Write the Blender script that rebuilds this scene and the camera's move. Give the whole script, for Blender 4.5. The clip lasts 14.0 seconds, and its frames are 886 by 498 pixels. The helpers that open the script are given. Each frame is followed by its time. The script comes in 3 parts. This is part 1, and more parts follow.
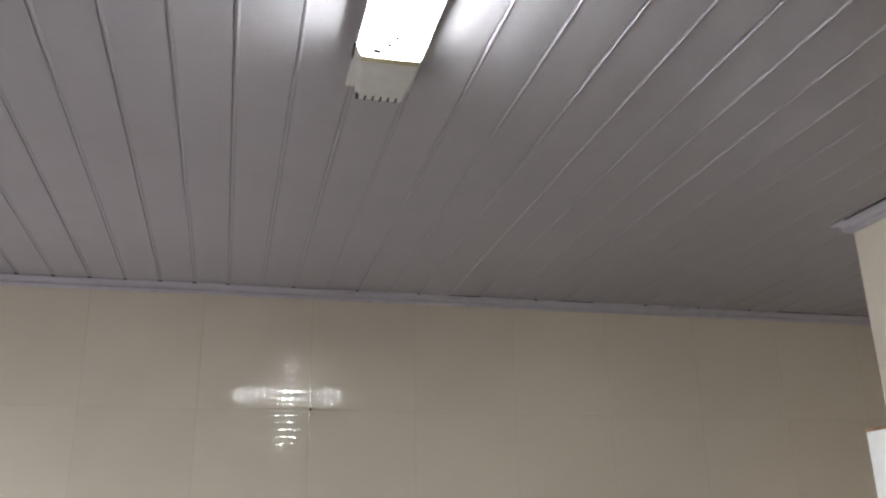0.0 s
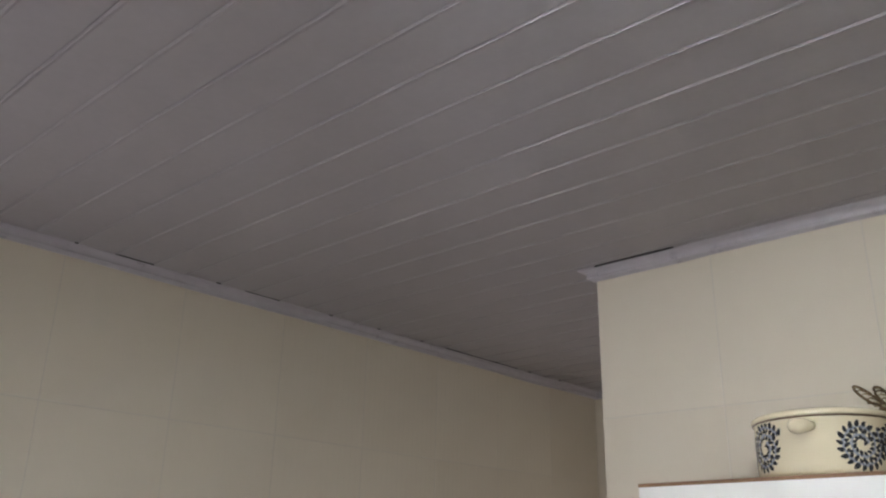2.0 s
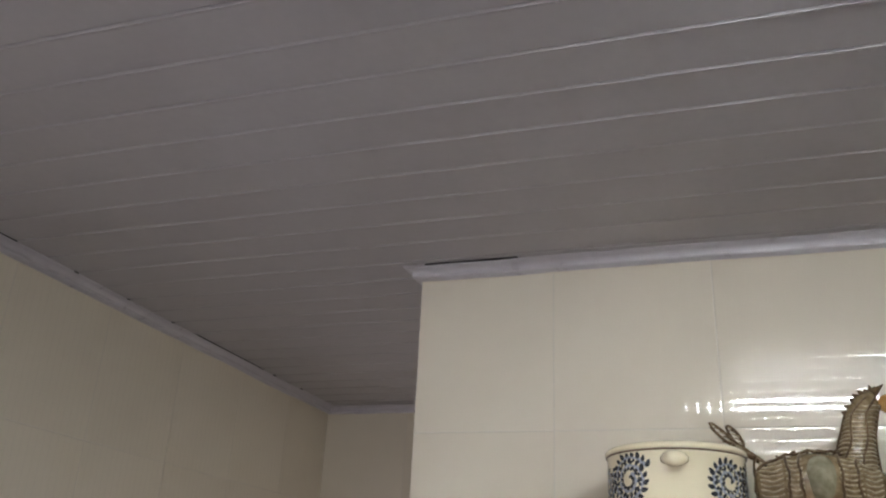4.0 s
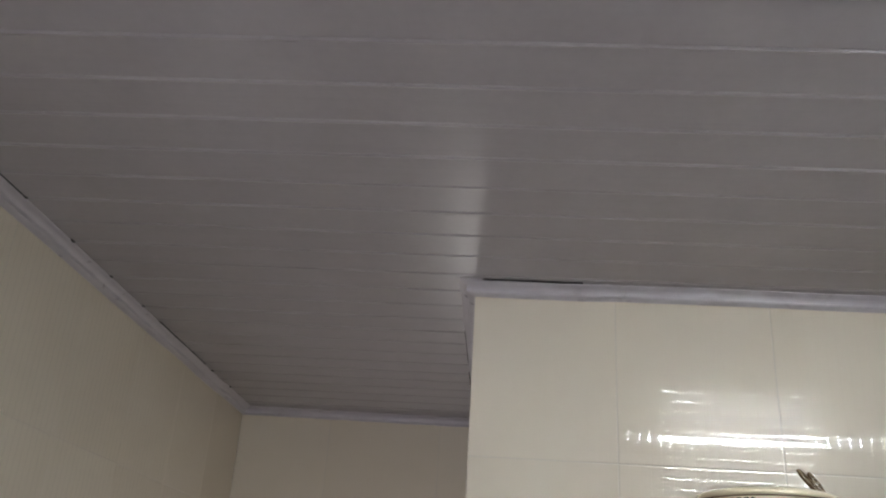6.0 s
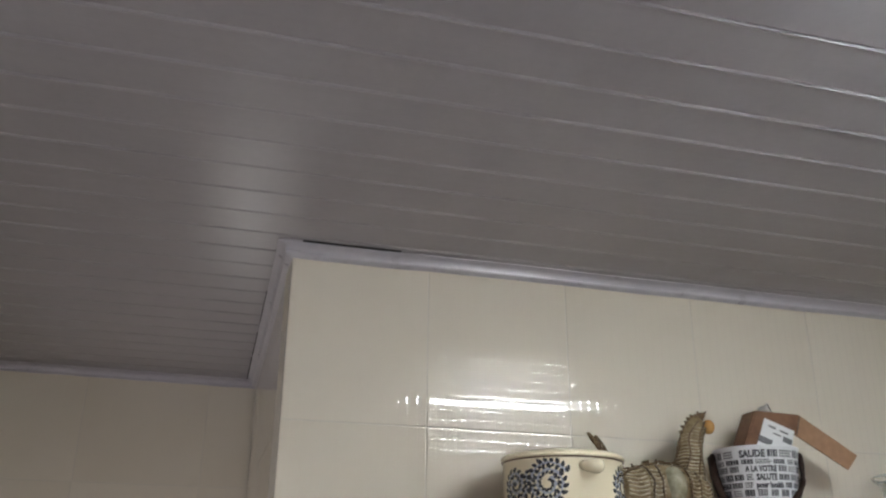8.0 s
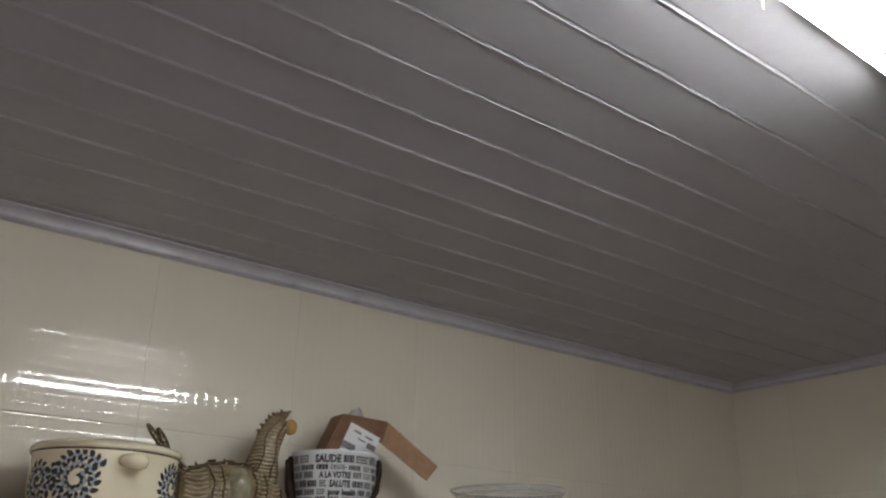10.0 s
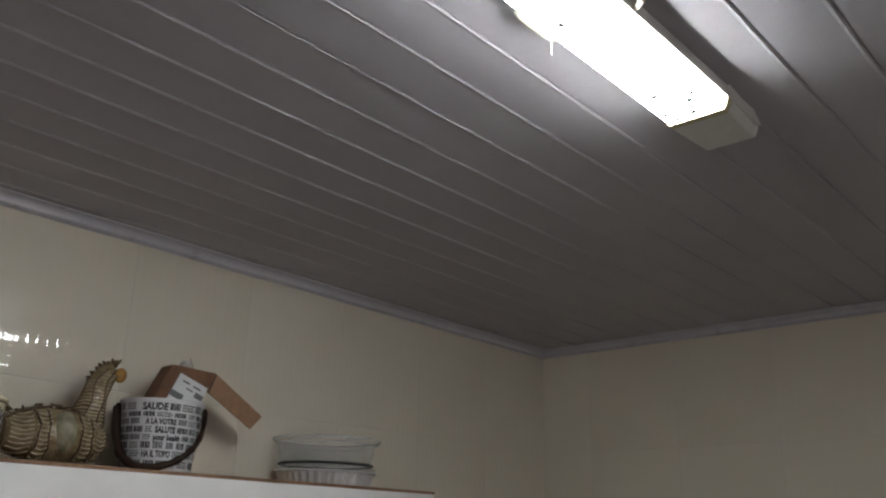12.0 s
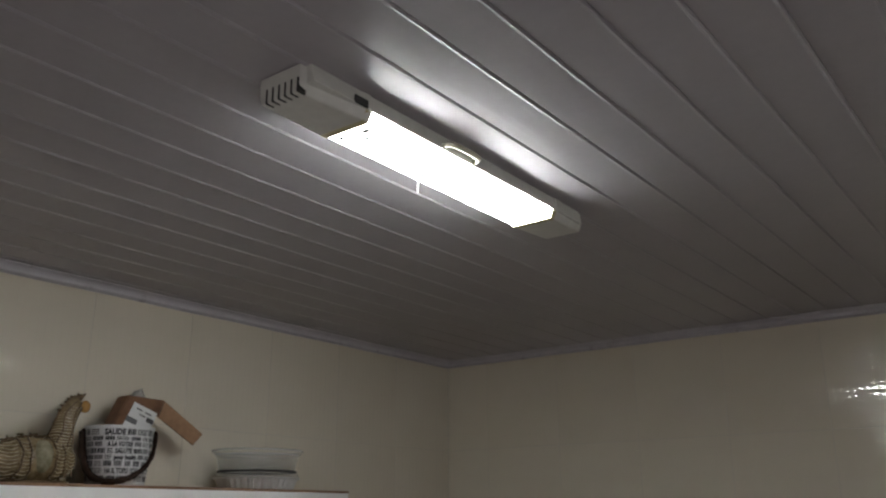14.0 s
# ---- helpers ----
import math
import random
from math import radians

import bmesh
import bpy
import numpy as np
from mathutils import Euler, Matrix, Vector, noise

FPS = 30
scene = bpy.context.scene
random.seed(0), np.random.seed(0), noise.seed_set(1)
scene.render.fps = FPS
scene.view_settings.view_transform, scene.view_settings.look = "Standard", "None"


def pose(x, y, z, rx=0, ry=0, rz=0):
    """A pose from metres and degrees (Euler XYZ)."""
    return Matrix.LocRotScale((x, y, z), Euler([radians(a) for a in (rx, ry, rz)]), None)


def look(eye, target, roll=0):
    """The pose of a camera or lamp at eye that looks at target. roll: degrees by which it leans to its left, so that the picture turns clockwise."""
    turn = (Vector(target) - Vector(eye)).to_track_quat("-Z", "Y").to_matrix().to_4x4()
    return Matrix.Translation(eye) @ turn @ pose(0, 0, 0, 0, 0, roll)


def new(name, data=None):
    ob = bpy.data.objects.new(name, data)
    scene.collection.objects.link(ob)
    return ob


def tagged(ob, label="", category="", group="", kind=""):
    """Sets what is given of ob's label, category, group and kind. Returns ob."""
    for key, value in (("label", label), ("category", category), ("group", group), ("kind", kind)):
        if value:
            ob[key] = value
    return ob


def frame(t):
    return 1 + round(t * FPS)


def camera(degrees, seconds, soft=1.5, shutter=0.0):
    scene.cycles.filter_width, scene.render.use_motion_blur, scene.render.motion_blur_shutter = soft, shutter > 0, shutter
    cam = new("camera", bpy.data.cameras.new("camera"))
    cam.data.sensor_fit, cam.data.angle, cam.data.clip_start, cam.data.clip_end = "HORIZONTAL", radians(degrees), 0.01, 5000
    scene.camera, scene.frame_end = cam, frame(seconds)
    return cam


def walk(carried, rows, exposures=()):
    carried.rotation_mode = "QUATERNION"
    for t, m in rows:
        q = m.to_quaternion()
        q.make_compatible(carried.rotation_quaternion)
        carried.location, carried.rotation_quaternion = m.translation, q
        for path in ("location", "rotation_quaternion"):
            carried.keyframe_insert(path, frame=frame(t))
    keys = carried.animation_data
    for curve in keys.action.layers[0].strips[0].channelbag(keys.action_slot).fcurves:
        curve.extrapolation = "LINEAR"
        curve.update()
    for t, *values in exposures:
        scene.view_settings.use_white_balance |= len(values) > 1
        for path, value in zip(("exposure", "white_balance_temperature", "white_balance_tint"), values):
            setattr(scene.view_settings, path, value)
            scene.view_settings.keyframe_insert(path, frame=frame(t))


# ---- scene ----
cam = camera(55.1, 14.0, soft=2.2)
PATH = [
    (0, (0.03, -2.602, 1.737), (0.492, -0.769, 2.39), -1.0),
    (0.5, (-0.041, -2.428, 1.741), (0.637, -0.667, 2.403), -1.5),
    (1, (-0.091, -2.272, 1.78), (0.719, -0.563, 2.43), 0.1),
    (1.5, (-0.153, -2.098, 1.78), (1.004, -0.617, 2.464), 0.1),
    (2, (-0.212, -1.964, 1.78), (1.164, -0.696, 2.486), 1.2),
    (2.5, (-0.201, -1.85, 1.783), (1.335, -0.793, 2.506), 2.1),
    (5, (-0.151, -1.246, 1.782), (1.644, -0.847, 2.568), 3.2),
    (5.5, (-0.166, -1.086, 1.81), (1.652, -0.815, 2.598), 3.5),
    (6, (-0.197, -0.908, 1.812), (1.631, -0.786, 2.615), 3.7),
    (6.5, (-0.18, -0.79, 1.82), (1.659, -0.718, 2.601), 4.1),
    (7, (-0.197, -0.72, 1.816), (1.656, -0.708, 2.57), 3.7),
    (7.5, (-0.203, -0.682, 1.807), (1.629, -0.959, 2.559), 2.0),
    (8, (-0.181, -0.719, 1.813), (1.609, -1.22, 2.552), 0.5),
    (8.5, (-0.153, -0.757, 1.818), (1.585, -1.411, 2.561), 0.0),
    (9, (-0.104, -0.799, 1.839), (1.55, -1.644, 2.581), 0.0),
    (9.2, (-0.098, -0.842, 1.848), (1.527, -1.748, 2.583), 0.2),
    (11.3, (-0.163, -1.005, 1.818), (1.079, -2.403, 2.529), 1.2),
    (11.5, (-0.186, -0.969, 1.839), (1.06, -2.381, 2.511), 1.5),
    (12, (-0.258, -0.89, 1.833), (1.008, -2.3, 2.473), 1.4),
    (12.5, (-0.355, -0.746, 1.842), (0.88, -2.196, 2.451), 0.8),
    (13, (-0.43, -0.673, 1.871), (0.745, -2.178, 2.465), -0.1),
    (13.5, (-0.538, -0.634, 1.87), (0.631, -2.145, 2.464), 0.1),
    (14, (-0.627, -0.571, 1.87), (0.526, -2.092, 2.467), -0.2),
]
EXPOSURES = [(0.0, 0.08, 6500, 10), (2.5, 0.0, 6500, 10), (5.0, 0.12, 6450, 9), (7.5, 0.06, 6350, 8), (9.0, -0.20, 6600, 10), (11.5, -0.96, 6600, 10), (12.5, -1.02, 6500, 10), (14.0, -1.14, 6700, 9)]
walk(cam, [(t, look(eye, target, roll)) for t, eye, target, roll in PATH], EXPOSURES)

# ---------------------------------------------------------------- light
LAMP_GLOW = 94.0
EAST_POWER = 1.1
WEST_POWER = 6.6
HIGH_POWER = 2.2
RECESS_FILL_POWER = 1.7
KITCHEN_FILL_POWER = 2.8
world = bpy.data.worlds.new("sky")
scene.world = world
world.use_nodes = True
sky = world.node_tree.nodes.new("ShaderNodeTexSky")
sky.sky_type = "NISHITA"
sky.sun_disc = False
sky.sun_elevation = radians(40)
sky.sun_rotation = radians(200)
world.node_tree.links.new(sky.outputs[0], world.node_tree.nodes["Background"].inputs[0])
world.node_tree.nodes["Background"].inputs[1].default_value = 0.08

WEST = -1.40        # the west wall
CEIL = 2.5          # height of the panelled ceiling
# corners of the tiled faces in plan, clockwise from the west end of the north wall
CORNERS = [(WEST, 0.033), (2.905, 0.004), (2.935, -0.892), (1.555, -0.868), (1.570, -3.504), (WEST, -3.504)]
EAST_WINDOW = (0.735, 0.890, 1.36, 1.95)  # along the east wall and up it
RECESS_FILL_OPENING = (1.70, 2.85, 1.00, 1.78)     # x and z of the added recess opening in the north wall
KITCHEN_FILL_OPENING = (-0.95, 0.35, 1.00, 1.78)  # x and z of the added kitchen opening in the north wall
WEST_WINDOW = (-0.98, -0.12, 0.85, 1.70)   # y and z of the low west opening
HIGH_WINDOW = (-2.42, -2.06, 2.16, 2.36)   # y and z of the high west opening
SEAM_Z = 2.124      # level of the top horizontal tile joint
TOP = 1.941         # top of the wall cabinet



def daylight(name, width, height, power, colour, eye, target):
    """Soft daylight from a window's opening; the two north ones are added fill."""
    data = bpy.data.lights.new(name, "AREA")
    data.shape, data.size, data.size_y, data.energy, data.color = "RECTANGLE", width, height, power, colour
    ob = new(name, data)
    ob.matrix_world = look(eye, target)


daylight("east_window_daylight", 0.15, 0.58, EAST_POWER, (1.0, 0.95, 0.92), (3.06, -0.78, 1.65), (0.0, -0.78, 1.65))
# unseen fill lamp, added to brighten the recess
daylight("north_recess_fill", 1.10, 0.74, RECESS_FILL_POWER, (1.0, 0.93, 1.0), (2.275, 0.10, 1.39), (2.275, -2.0, 1.39))
# unseen fill lamp tilted upwards, added to lift the ceiling by the north wall
daylight("kitchen_ceiling_fill", 1.25, 0.74, KITCHEN_FILL_POWER, (1.0, 0.92, 1.0), (-0.30, 0.10, 1.39), (-0.30, -2.0, 2.30))
daylight("west_window_daylight", 0.82, 0.80, WEST_POWER, (0.98, 0.94, 1.0), (WEST - 0.07, -0.55, 1.275), (0.0, -0.55, 1.275))
daylight("high_window_daylight", 0.32, 0.16, HIGH_POWER, (1.0, 0.98, 0.96), (WEST - 0.07, -2.24, 2.26), (0.0, -2.10, 2.10))


# ---------------------------------------------------------------- materials
class Nodes:
    """Short hand for building a node material."""

    def __init__(self, name):
        self.material = bpy.data.materials.new(name)
        self.material.use_nodes = True
        self.tree = self.material.node_tree
        self.bsdf = self.tree.nodes["Principled BSDF"]

    def add(self, kind, **values):
        node = self.tree.nodes.new(kind)
        for key, value in values.items():
            setattr(node, key, value)
        return node

    def link(self, a, b):
        self.tree.links.new(a, b)

    def math(self, op, a, b=None, c=None):
        node = self.add("ShaderNodeMath", operation=op)
        for n, v in enumerate((a, b, c)):
            if v is None:
                continue
            if isinstance(v, (int, float)):
                node.inputs[n].default_value = v
            else:
                self.link(v, node.inputs[n])
        return node.outputs[0]

    def noise(self, scale, detail=3.0, coords=None, rough=0.5):
        node = self.add("ShaderNodeTexNoise")
        node.inputs["Scale"].default_value = scale
        node.inputs["Detail"].default_value = detail
        node.inputs["Roughness"].default_value = rough
        if coords is not None:
            self.link(coords, node.inputs["Vector"])
        return node.outputs["Fac"]

    def ramp(self, fac, stops):
        node = self.add("ShaderNodeValToRGB")
        els = node.color_ramp.elements
        while len(els) < len(stops):
            els.new(0.5)
        for el, (at, colour) in zip(els, stops):
            el.position, el.color = at, (*colour, 1.0)
        self.link(fac, node.inputs[0])
        return node.outputs[0]

    def coords(self, which="Object"):
        return self.add("ShaderNodeTexCoord").outputs[which]

    def bump(self, height, distance, strength=1.0, before=None):
        node = self.add("ShaderNodeBump")
        node.inputs["Distance"].default_value = distance
        node.inputs["Strength"].default_value = strength
        self.link(height, node.inputs["Height"])
        if before is not None:
            self.link(before, node.inputs["Normal"])
        return node.outputs[0]

    def set(self, **values):
        for key, value in values.items():
            slot = self.bsdf.inputs[key.replace("_", " ")]
            if isinstance(value, (int, float, tuple)):
                slot.default_value = value
            else:
                self.link(value, slot)
        return self


def plain(name, a, b, rough, scale=30.0, metal=0.0, bump=0.0, spec=0.5):
    """A surface that wanders between two colours, with fine relief."""
    n = Nodes(name)
    at = n.coords()
    broad, fine = n.noise(scale * 0.15, 4, at), n.noise(scale, 5, at)
    mixed = n.math("MULTIPLY_ADD", fine, 0.5, n.math("MULTIPLY", broad, 0.5))
    n.set(Base_Color=n.ramp(mixed, [(0.3, a), (0.7, b)]), Metallic=metal, Specular_IOR_Level=spec)
    n.set(Roughness=n.math("MULTIPLY_ADD", fine, 0.16, rough - 0.08))
    if bump:
        n.set(Normal=n.bump(fine, bump))
    return n.material


def tile_glaze(name, skew):
    """Cream glaze over a relief of small square cushions, fifteen to a tile."""
    n = Nodes(name)
    at = n.coords()
    split = n.add("ShaderNodeSeparateXYZ")
    n.link(at, split.inputs[0])
    cell = 0.022

    def dome(axis, rise):
        u = n.math("SUBTRACT", n.math("FRACT", n.math("DIVIDE", axis, cell)), 0.5)
        edge = n.math("MAXIMUM", n.math("SUBTRACT", n.math("ABSOLUTE", n.math("MULTIPLY", u, 2.0)), 0.46), 0.0)
        return n.math("SUBTRACT", 1.0, n.math("MULTIPLY", n.math("MULTIPLY", edge, edge), rise))

    cushion = n.math("SMOOTH_MIN", dome(split.outputs["X"], 2.45), dome(split.outputs["Z"], 2.05), 0.02)
    swell = n.bump(n.noise(5.0, 1, at), 0.00015)
    # each cushion is pressed slightly askew: a long rise and a short fall across its width
    f = n.math("FRACT", n.math("DIVIDE", split.outputs["X"], cell))
    askew = n.math("MINIMUM", n.math("MULTIPLY", f, 1.0 / 0.96), n.math("MULTIPLY", n.math("SUBTRACT", 1.0, f), 1.0 / 0.04))
    relief = n.bump(n.math("MULTIPLY_ADD", askew, skew, cushion), 0.00034, 1.0, swell)
    n.set(Normal=n.bump(cushion, 0.00005, 1.0, swell))
    info = n.add("ShaderNodeObjectInfo").outputs["Random"]
    tone = n.math("MULTIPLY_ADD", info, 0.25, n.math("MULTIPLY", n.noise(4.0, 4, at), 0.75))
    n.set(Base_Color=n.ramp(tone, [(0.2, (0.71, 0.65, 0.540)), (0.8, (0.775, 0.72, 0.612))]))
    smear = n.noise(14.0, 5, at)
    n.set(Roughness=0.6, Specular_IOR_Level=0.0, Coat_Weight=1.0, Coat_IOR=1.5)
    n.set(Coat_Roughness=n.math("MULTIPLY_ADD", smear, 0.04, 0.015), Coat_Normal=relief)
    return n.material


def ceiling_plastic():
    """White plastic lining with a satin face and slight ripples along each strip."""
    n = Nodes("white_plastic_lining")
    at = n.coords()
    long = n.add("ShaderNodeMapping")
    n.link(at, long.inputs[0])
    long.inputs["Scale"].default_value = (26.0, 0.9, 1.0)
    ripple = n.noise(1.0, 3, long.outputs[0])
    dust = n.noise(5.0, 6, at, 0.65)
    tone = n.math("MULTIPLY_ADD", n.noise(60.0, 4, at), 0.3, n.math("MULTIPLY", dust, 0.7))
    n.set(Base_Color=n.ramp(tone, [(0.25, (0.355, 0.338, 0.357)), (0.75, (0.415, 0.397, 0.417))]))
    fine = n.add("ShaderNodeMapping")
    n.link(at, fine.inputs[0])
    fine.inputs["Scale"].default_value = (170.0, 1.5, 1.0)
    relief = n.bump(n.noise(1.0, 2, fine.outputs[0]), 0.00016, 1.0, n.bump(ripple, 0.0010))
    n.set(Roughness=n.math("MULTIPLY_ADD", dust, 0.10, 0.28), Normal=relief, Specular_IOR_Level=0.22)
    return n.material


def glowing_lens(name, share):
    n = Nodes(name)
    at = n.coords()
    n.set(Base_Color=(0.9, 0.92, 0.95, 1.0), Roughness=0.35, Emission_Color=(0.95, 1.0, 1.02, 1.0))
    n.set(Emission_Strength=n.math("MULTIPLY_ADD", n.noise(14.0, 2, at), 0.3 * LAMP_GLOW * share, 0.85 * LAMP_GLOW * share))
    return n.material


def clear(name, colour, rough, share):
    """Clear glass or plastic: mostly see-through with a sharp gloss."""
    n = Nodes(name)
    n.set(Base_Color=(*colour, 1.0), Roughness=rough, Transmission_Weight=share, IOR=1.45)
    return n.material


def thin_plastic(name, colour, rough, cover):
    """Thin pale plastic that lets most of what lies behind it through."""
    n = Nodes(name)
    haze = n.noise(18.0, 4, n.coords())
    n.set(Base_Color=(*colour, 1.0), Roughness=rough, Alpha=n.math("MULTIPLY_ADD", haze, 0.2, cover - 0.1), Specular_IOR_Level=0.7)
    n.set(Normal=n.bump(haze, 0.0008))
    return n.material


TILE = tile_glaze("cream_glazed_tile", 1.85)
TILE_NORTH = tile_glaze("cream_glazed_plain_tile", 0.9)
TILE_EVEN = tile_glaze("cream_glazed_even_tile", 0.0)
GROUT = plain("pale_grout", (0.60, 0.56, 0.49), (0.70, 0.66, 0.58), 0.85, 60.0, bump=0.001)
PLASTER = plain("painted_plaster", (0.34, 0.31, 0.28), (0.42, 0.39, 0.35), 0.8, 20.0, bump=0.001)
LINING = ceiling_plastic()
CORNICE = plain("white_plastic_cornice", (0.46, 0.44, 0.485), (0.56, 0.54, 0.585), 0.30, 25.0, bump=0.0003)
FLOORING = plain("brown_floor_tile", (0.07, 0.055, 0.045), (0.12, 0.10, 0.08), 0.4, 12.0, bump=0.0005)
LENS = glowing_lens("lit_prismatic_lens", 1.0)
LENS_SIDE = glowing_lens("lit_lens_side", 1.15)
FITTING = plain("grey_plastic_fitting", (0.62, 0.62, 0.58), (0.76, 0.76, 0.71), 0.42, 45.0, bump=0.0003)
DARK = plain("near_black", (0.012, 0.012, 0.012), (0.03, 0.03, 0.03), 0.6, 40.0)
BAND = plain("yellowed_clear_band", (0.42, 0.37, 0.20), (0.55, 0.50, 0.30), 0.3, 40.0)
LATCH = plain("ivory_plastic_latch", (0.62, 0.58, 0.46), (0.72, 0.68, 0.56), 0.4, 40.0)
THREAD = plain("white_thread", (0.7, 0.7, 0.7), (0.85, 0.85, 0.85), 0.6, 90.0)
BOARD = plain("white_laminate_board", (0.80, 0.80, 0.78), (0.88, 0.88, 0.86), 0.35, 20.0, bump=0.0002)
EDGE = plain("brown_chipboard_edge", (0.16, 0.085, 0.045), (0.36, 0.21, 0.12), 0.6, 120.0, bump=0.0006)
ENAMEL = plain("cream_enamel", (0.74, 0.66, 0.47), (0.82, 0.75, 0.56), 0.105, 9.0)
ENAMEL_RIM = plain("dark_worn_rim", (0.07, 0.045, 0.03), (0.20, 0.13, 0.08), 0.45, 80.0)
INK = plain("dark_blue_glaze_ink", (0.018, 0.020, 0.023), (0.075, 0.079, 0.086), 0.25, 90.0)
STEM = plain("pale_blue_glaze_ink", (0.26, 0.28, 0.33), (0.42, 0.44, 0.48), 0.25, 90.0)
PAPER = plain("white_printed_card", (0.66, 0.67, 0.68), (0.78, 0.79, 0.80), 0.38, 15.0)
PRINT = plain("black_print", (0.03, 0.03, 0.035), (0.07, 0.07, 0.08), 0.5, 90.0)
PRINT_GREY = plain("grey_print", (0.11, 0.11, 0.12), (0.20, 0.20, 0.21), 0.5, 90.0)
STRAP = plain("dark_brown_leather", (0.018, 0.011, 0.008), (0.045, 0.026, 0.018), 0.6, 70.0, bump=0.001, spec=0.2)
CARD = plain("brown_corrugated_card", (0.13, 0.064, 0.034), (0.23, 0.118, 0.062), 0.75, 60.0, bump=0.0006)
CARD_PALE = plain("tan_card_inside", (0.25, 0.140, 0.076), (0.38, 0.225, 0.130), 0.75, 60.0, bump=0.0006)
BIRD = plain("amber_brown_glass", (0.090, 0.058, 0.026), (0.36, 0.28, 0.165), 0.16, 75.0, bump=0.002)
RUNG = plain("pale_glass_thread", (0.15, 0.105, 0.05), (0.60, 0.52, 0.38), 0.14, 110.0)
BULGE = plain("pale_green_glass_bulge", (0.13, 0.115, 0.06), (0.38, 0.36, 0.26), 0.05, 60.0, bump=0.003)
BIRD_DARK = plain("rusty_wire", (0.055, 0.034, 0.016), (0.20, 0.125, 0.055), 0.5, 90.0, 0.3, 0.001)
AMBER = plain("amber_bead", (0.40, 0.21, 0.06), (0.50, 0.29, 0.10), 0.25, 60.0)
BOWL = thin_plastic("smoky_clear_plastic", (0.50, 0.52, 0.53), 0.06, 0.16)
BOWL_RIM = thin_plastic("clear_plastic_rim", (0.70, 0.72, 0.73), 0.06, 0.55)
BAG = thin_plastic("thin_clear_film", (0.80, 0.79, 0.76), 0.22, 0.40)
PANE = clear("window_glass", (0.95, 0.97, 0.97), 0.02, 1.0)
FOIL = plain("crumpled_foil", (0.66, 0.67, 0.68), (0.92, 0.93, 0.94), 0.34, 70.0, 0.6, 0.002)


# ---------------------------------------------------------------- mesh helpers
def mesh_of(bm, material, smooth=False):
    mesh = bpy.data.meshes.new("mesh")
    bmesh.ops.recalc_face_normals(bm, faces=bm.faces)
    for f in bm.faces:
        f.smooth = smooth
    bm.to_mesh(mesh)
    bm.free()
    for m in material if isinstance(material, (list, tuple)) else [material]:
        mesh.materials.append(m)
    return mesh


def part(name, bm, material, parent=None, label="", smooth=False, m=None):
    """One mesh object; under a parent it is a part of that thing."""
    ob = new(name, mesh_of(bm, material, smooth))
    if m is not None:
        ob.matrix_basis = m
    if parent is not None:
        ob.parent = parent
    if label:
        tagged(ob, label)
    return ob


def holder(name, m, label, category, group="", kind=""):
    ob = new(name)
    ob.empty_display_size = 0.05
    ob.matrix_basis = m
    return tagged(ob, label, category, group, kind)


def box(bm, lo, hi, bevel=0.0, segments=2):
    made = bmesh.ops.create_cube(bm, size=1.0)["verts"]
    lo, hi = Vector(lo), Vector(hi)
    for v in made:
        v.co = Vector((lo[i] + (v.co[i] + 0.5) * (hi[i] - lo[i]) for i in range(3)))
    if bevel:
        edges = list({e for v in made for e in v.link_edges})
        bmesh.ops.bevel(bm, geom=edges, offset=bevel, segments=segments, affect="EDGES", profile=0.5)
    return bm


def lathe(bm, profile, steps=64, ribs=0, depth=0.0):
    """Turn a list of (radius, height) round z; ribs ripple the radius."""
    rings = []
    for r, z in profile:
        ring = []
        for k in range(steps):
            a = 2 * math.pi * k / steps
            rr = r + (depth * math.cos(ribs * a) if ribs else 0.0)
            ring.append(bm.verts.new((rr * math.cos(a), rr * math.sin(a), z)))
        rings.append(ring)
    for a, b in zip(rings, rings[1:]):
        for k in range(steps):
            bm.faces.new((a[k], a[(k + 1) % steps], b[(k + 1) % steps], b[k]))
    return rings


def cap(bm, ring):
    bm.faces.new(ring)


def tube(bm, points, radius, sides=10, flat=1.0):
    """A tube along points; radius a number or one per point."""
    pts = [Vector(p) for p in points]
    rings = []
    for i, p in enumerate(pts):
        ahead = (pts[min(i + 1, len(pts) - 1)] - pts[max(i - 1, 0)]).normalized()
        side = ahead.cross(Vector((1, 0, 0)))
        side = side.normalized() if side.length > 1e-3 else Vector((0, 1, 0))
        other = ahead.cross(side).normalized()
        r = radius[i] if isinstance(radius, (list, tuple)) else radius
        rings.append([bm.verts.new(p + r * (math.cos(a) * side + flat * math.sin(a) * other))
                      for a in (2 * math.pi * k / sides for k in range(sides))])
    for a, b in zip(rings, rings[1:]):
        for k in range(sides):
            bm.faces.new((a[k], a[(k + 1) % sides], b[(k + 1) % sides], b[k]))
    bm.faces.new(rings[0])
    bm.faces.new(rings[-1])
    return bm


def extrude_y(bm, outline, y0, y1):
    """A closed outline of (x, z) pulled from y0 to y1."""
    a = [bm.verts.new((x, y0, z)) for x, z in outline]
    b = [bm.verts.new((x, y1, z)) for x, z in outline]
    n = len(outline)
    for k in range(n):
        bm.faces.new((a[k], a[(k + 1) % n], b[(k + 1) % n], b[k]))
    bm.faces.new(a)
    bm.faces.new(b)
    return bm


# ---------------------------------------------------------------- large structure
def build_floor():
    bm = box(bmesh.new(), (-2.2, -3.8, -0.12), (3.3, 0.3, 0.0))
    tagged(part("floor", bm, FLOORING), "dark brown tiled kitchen floor", "floor", kind="structure")


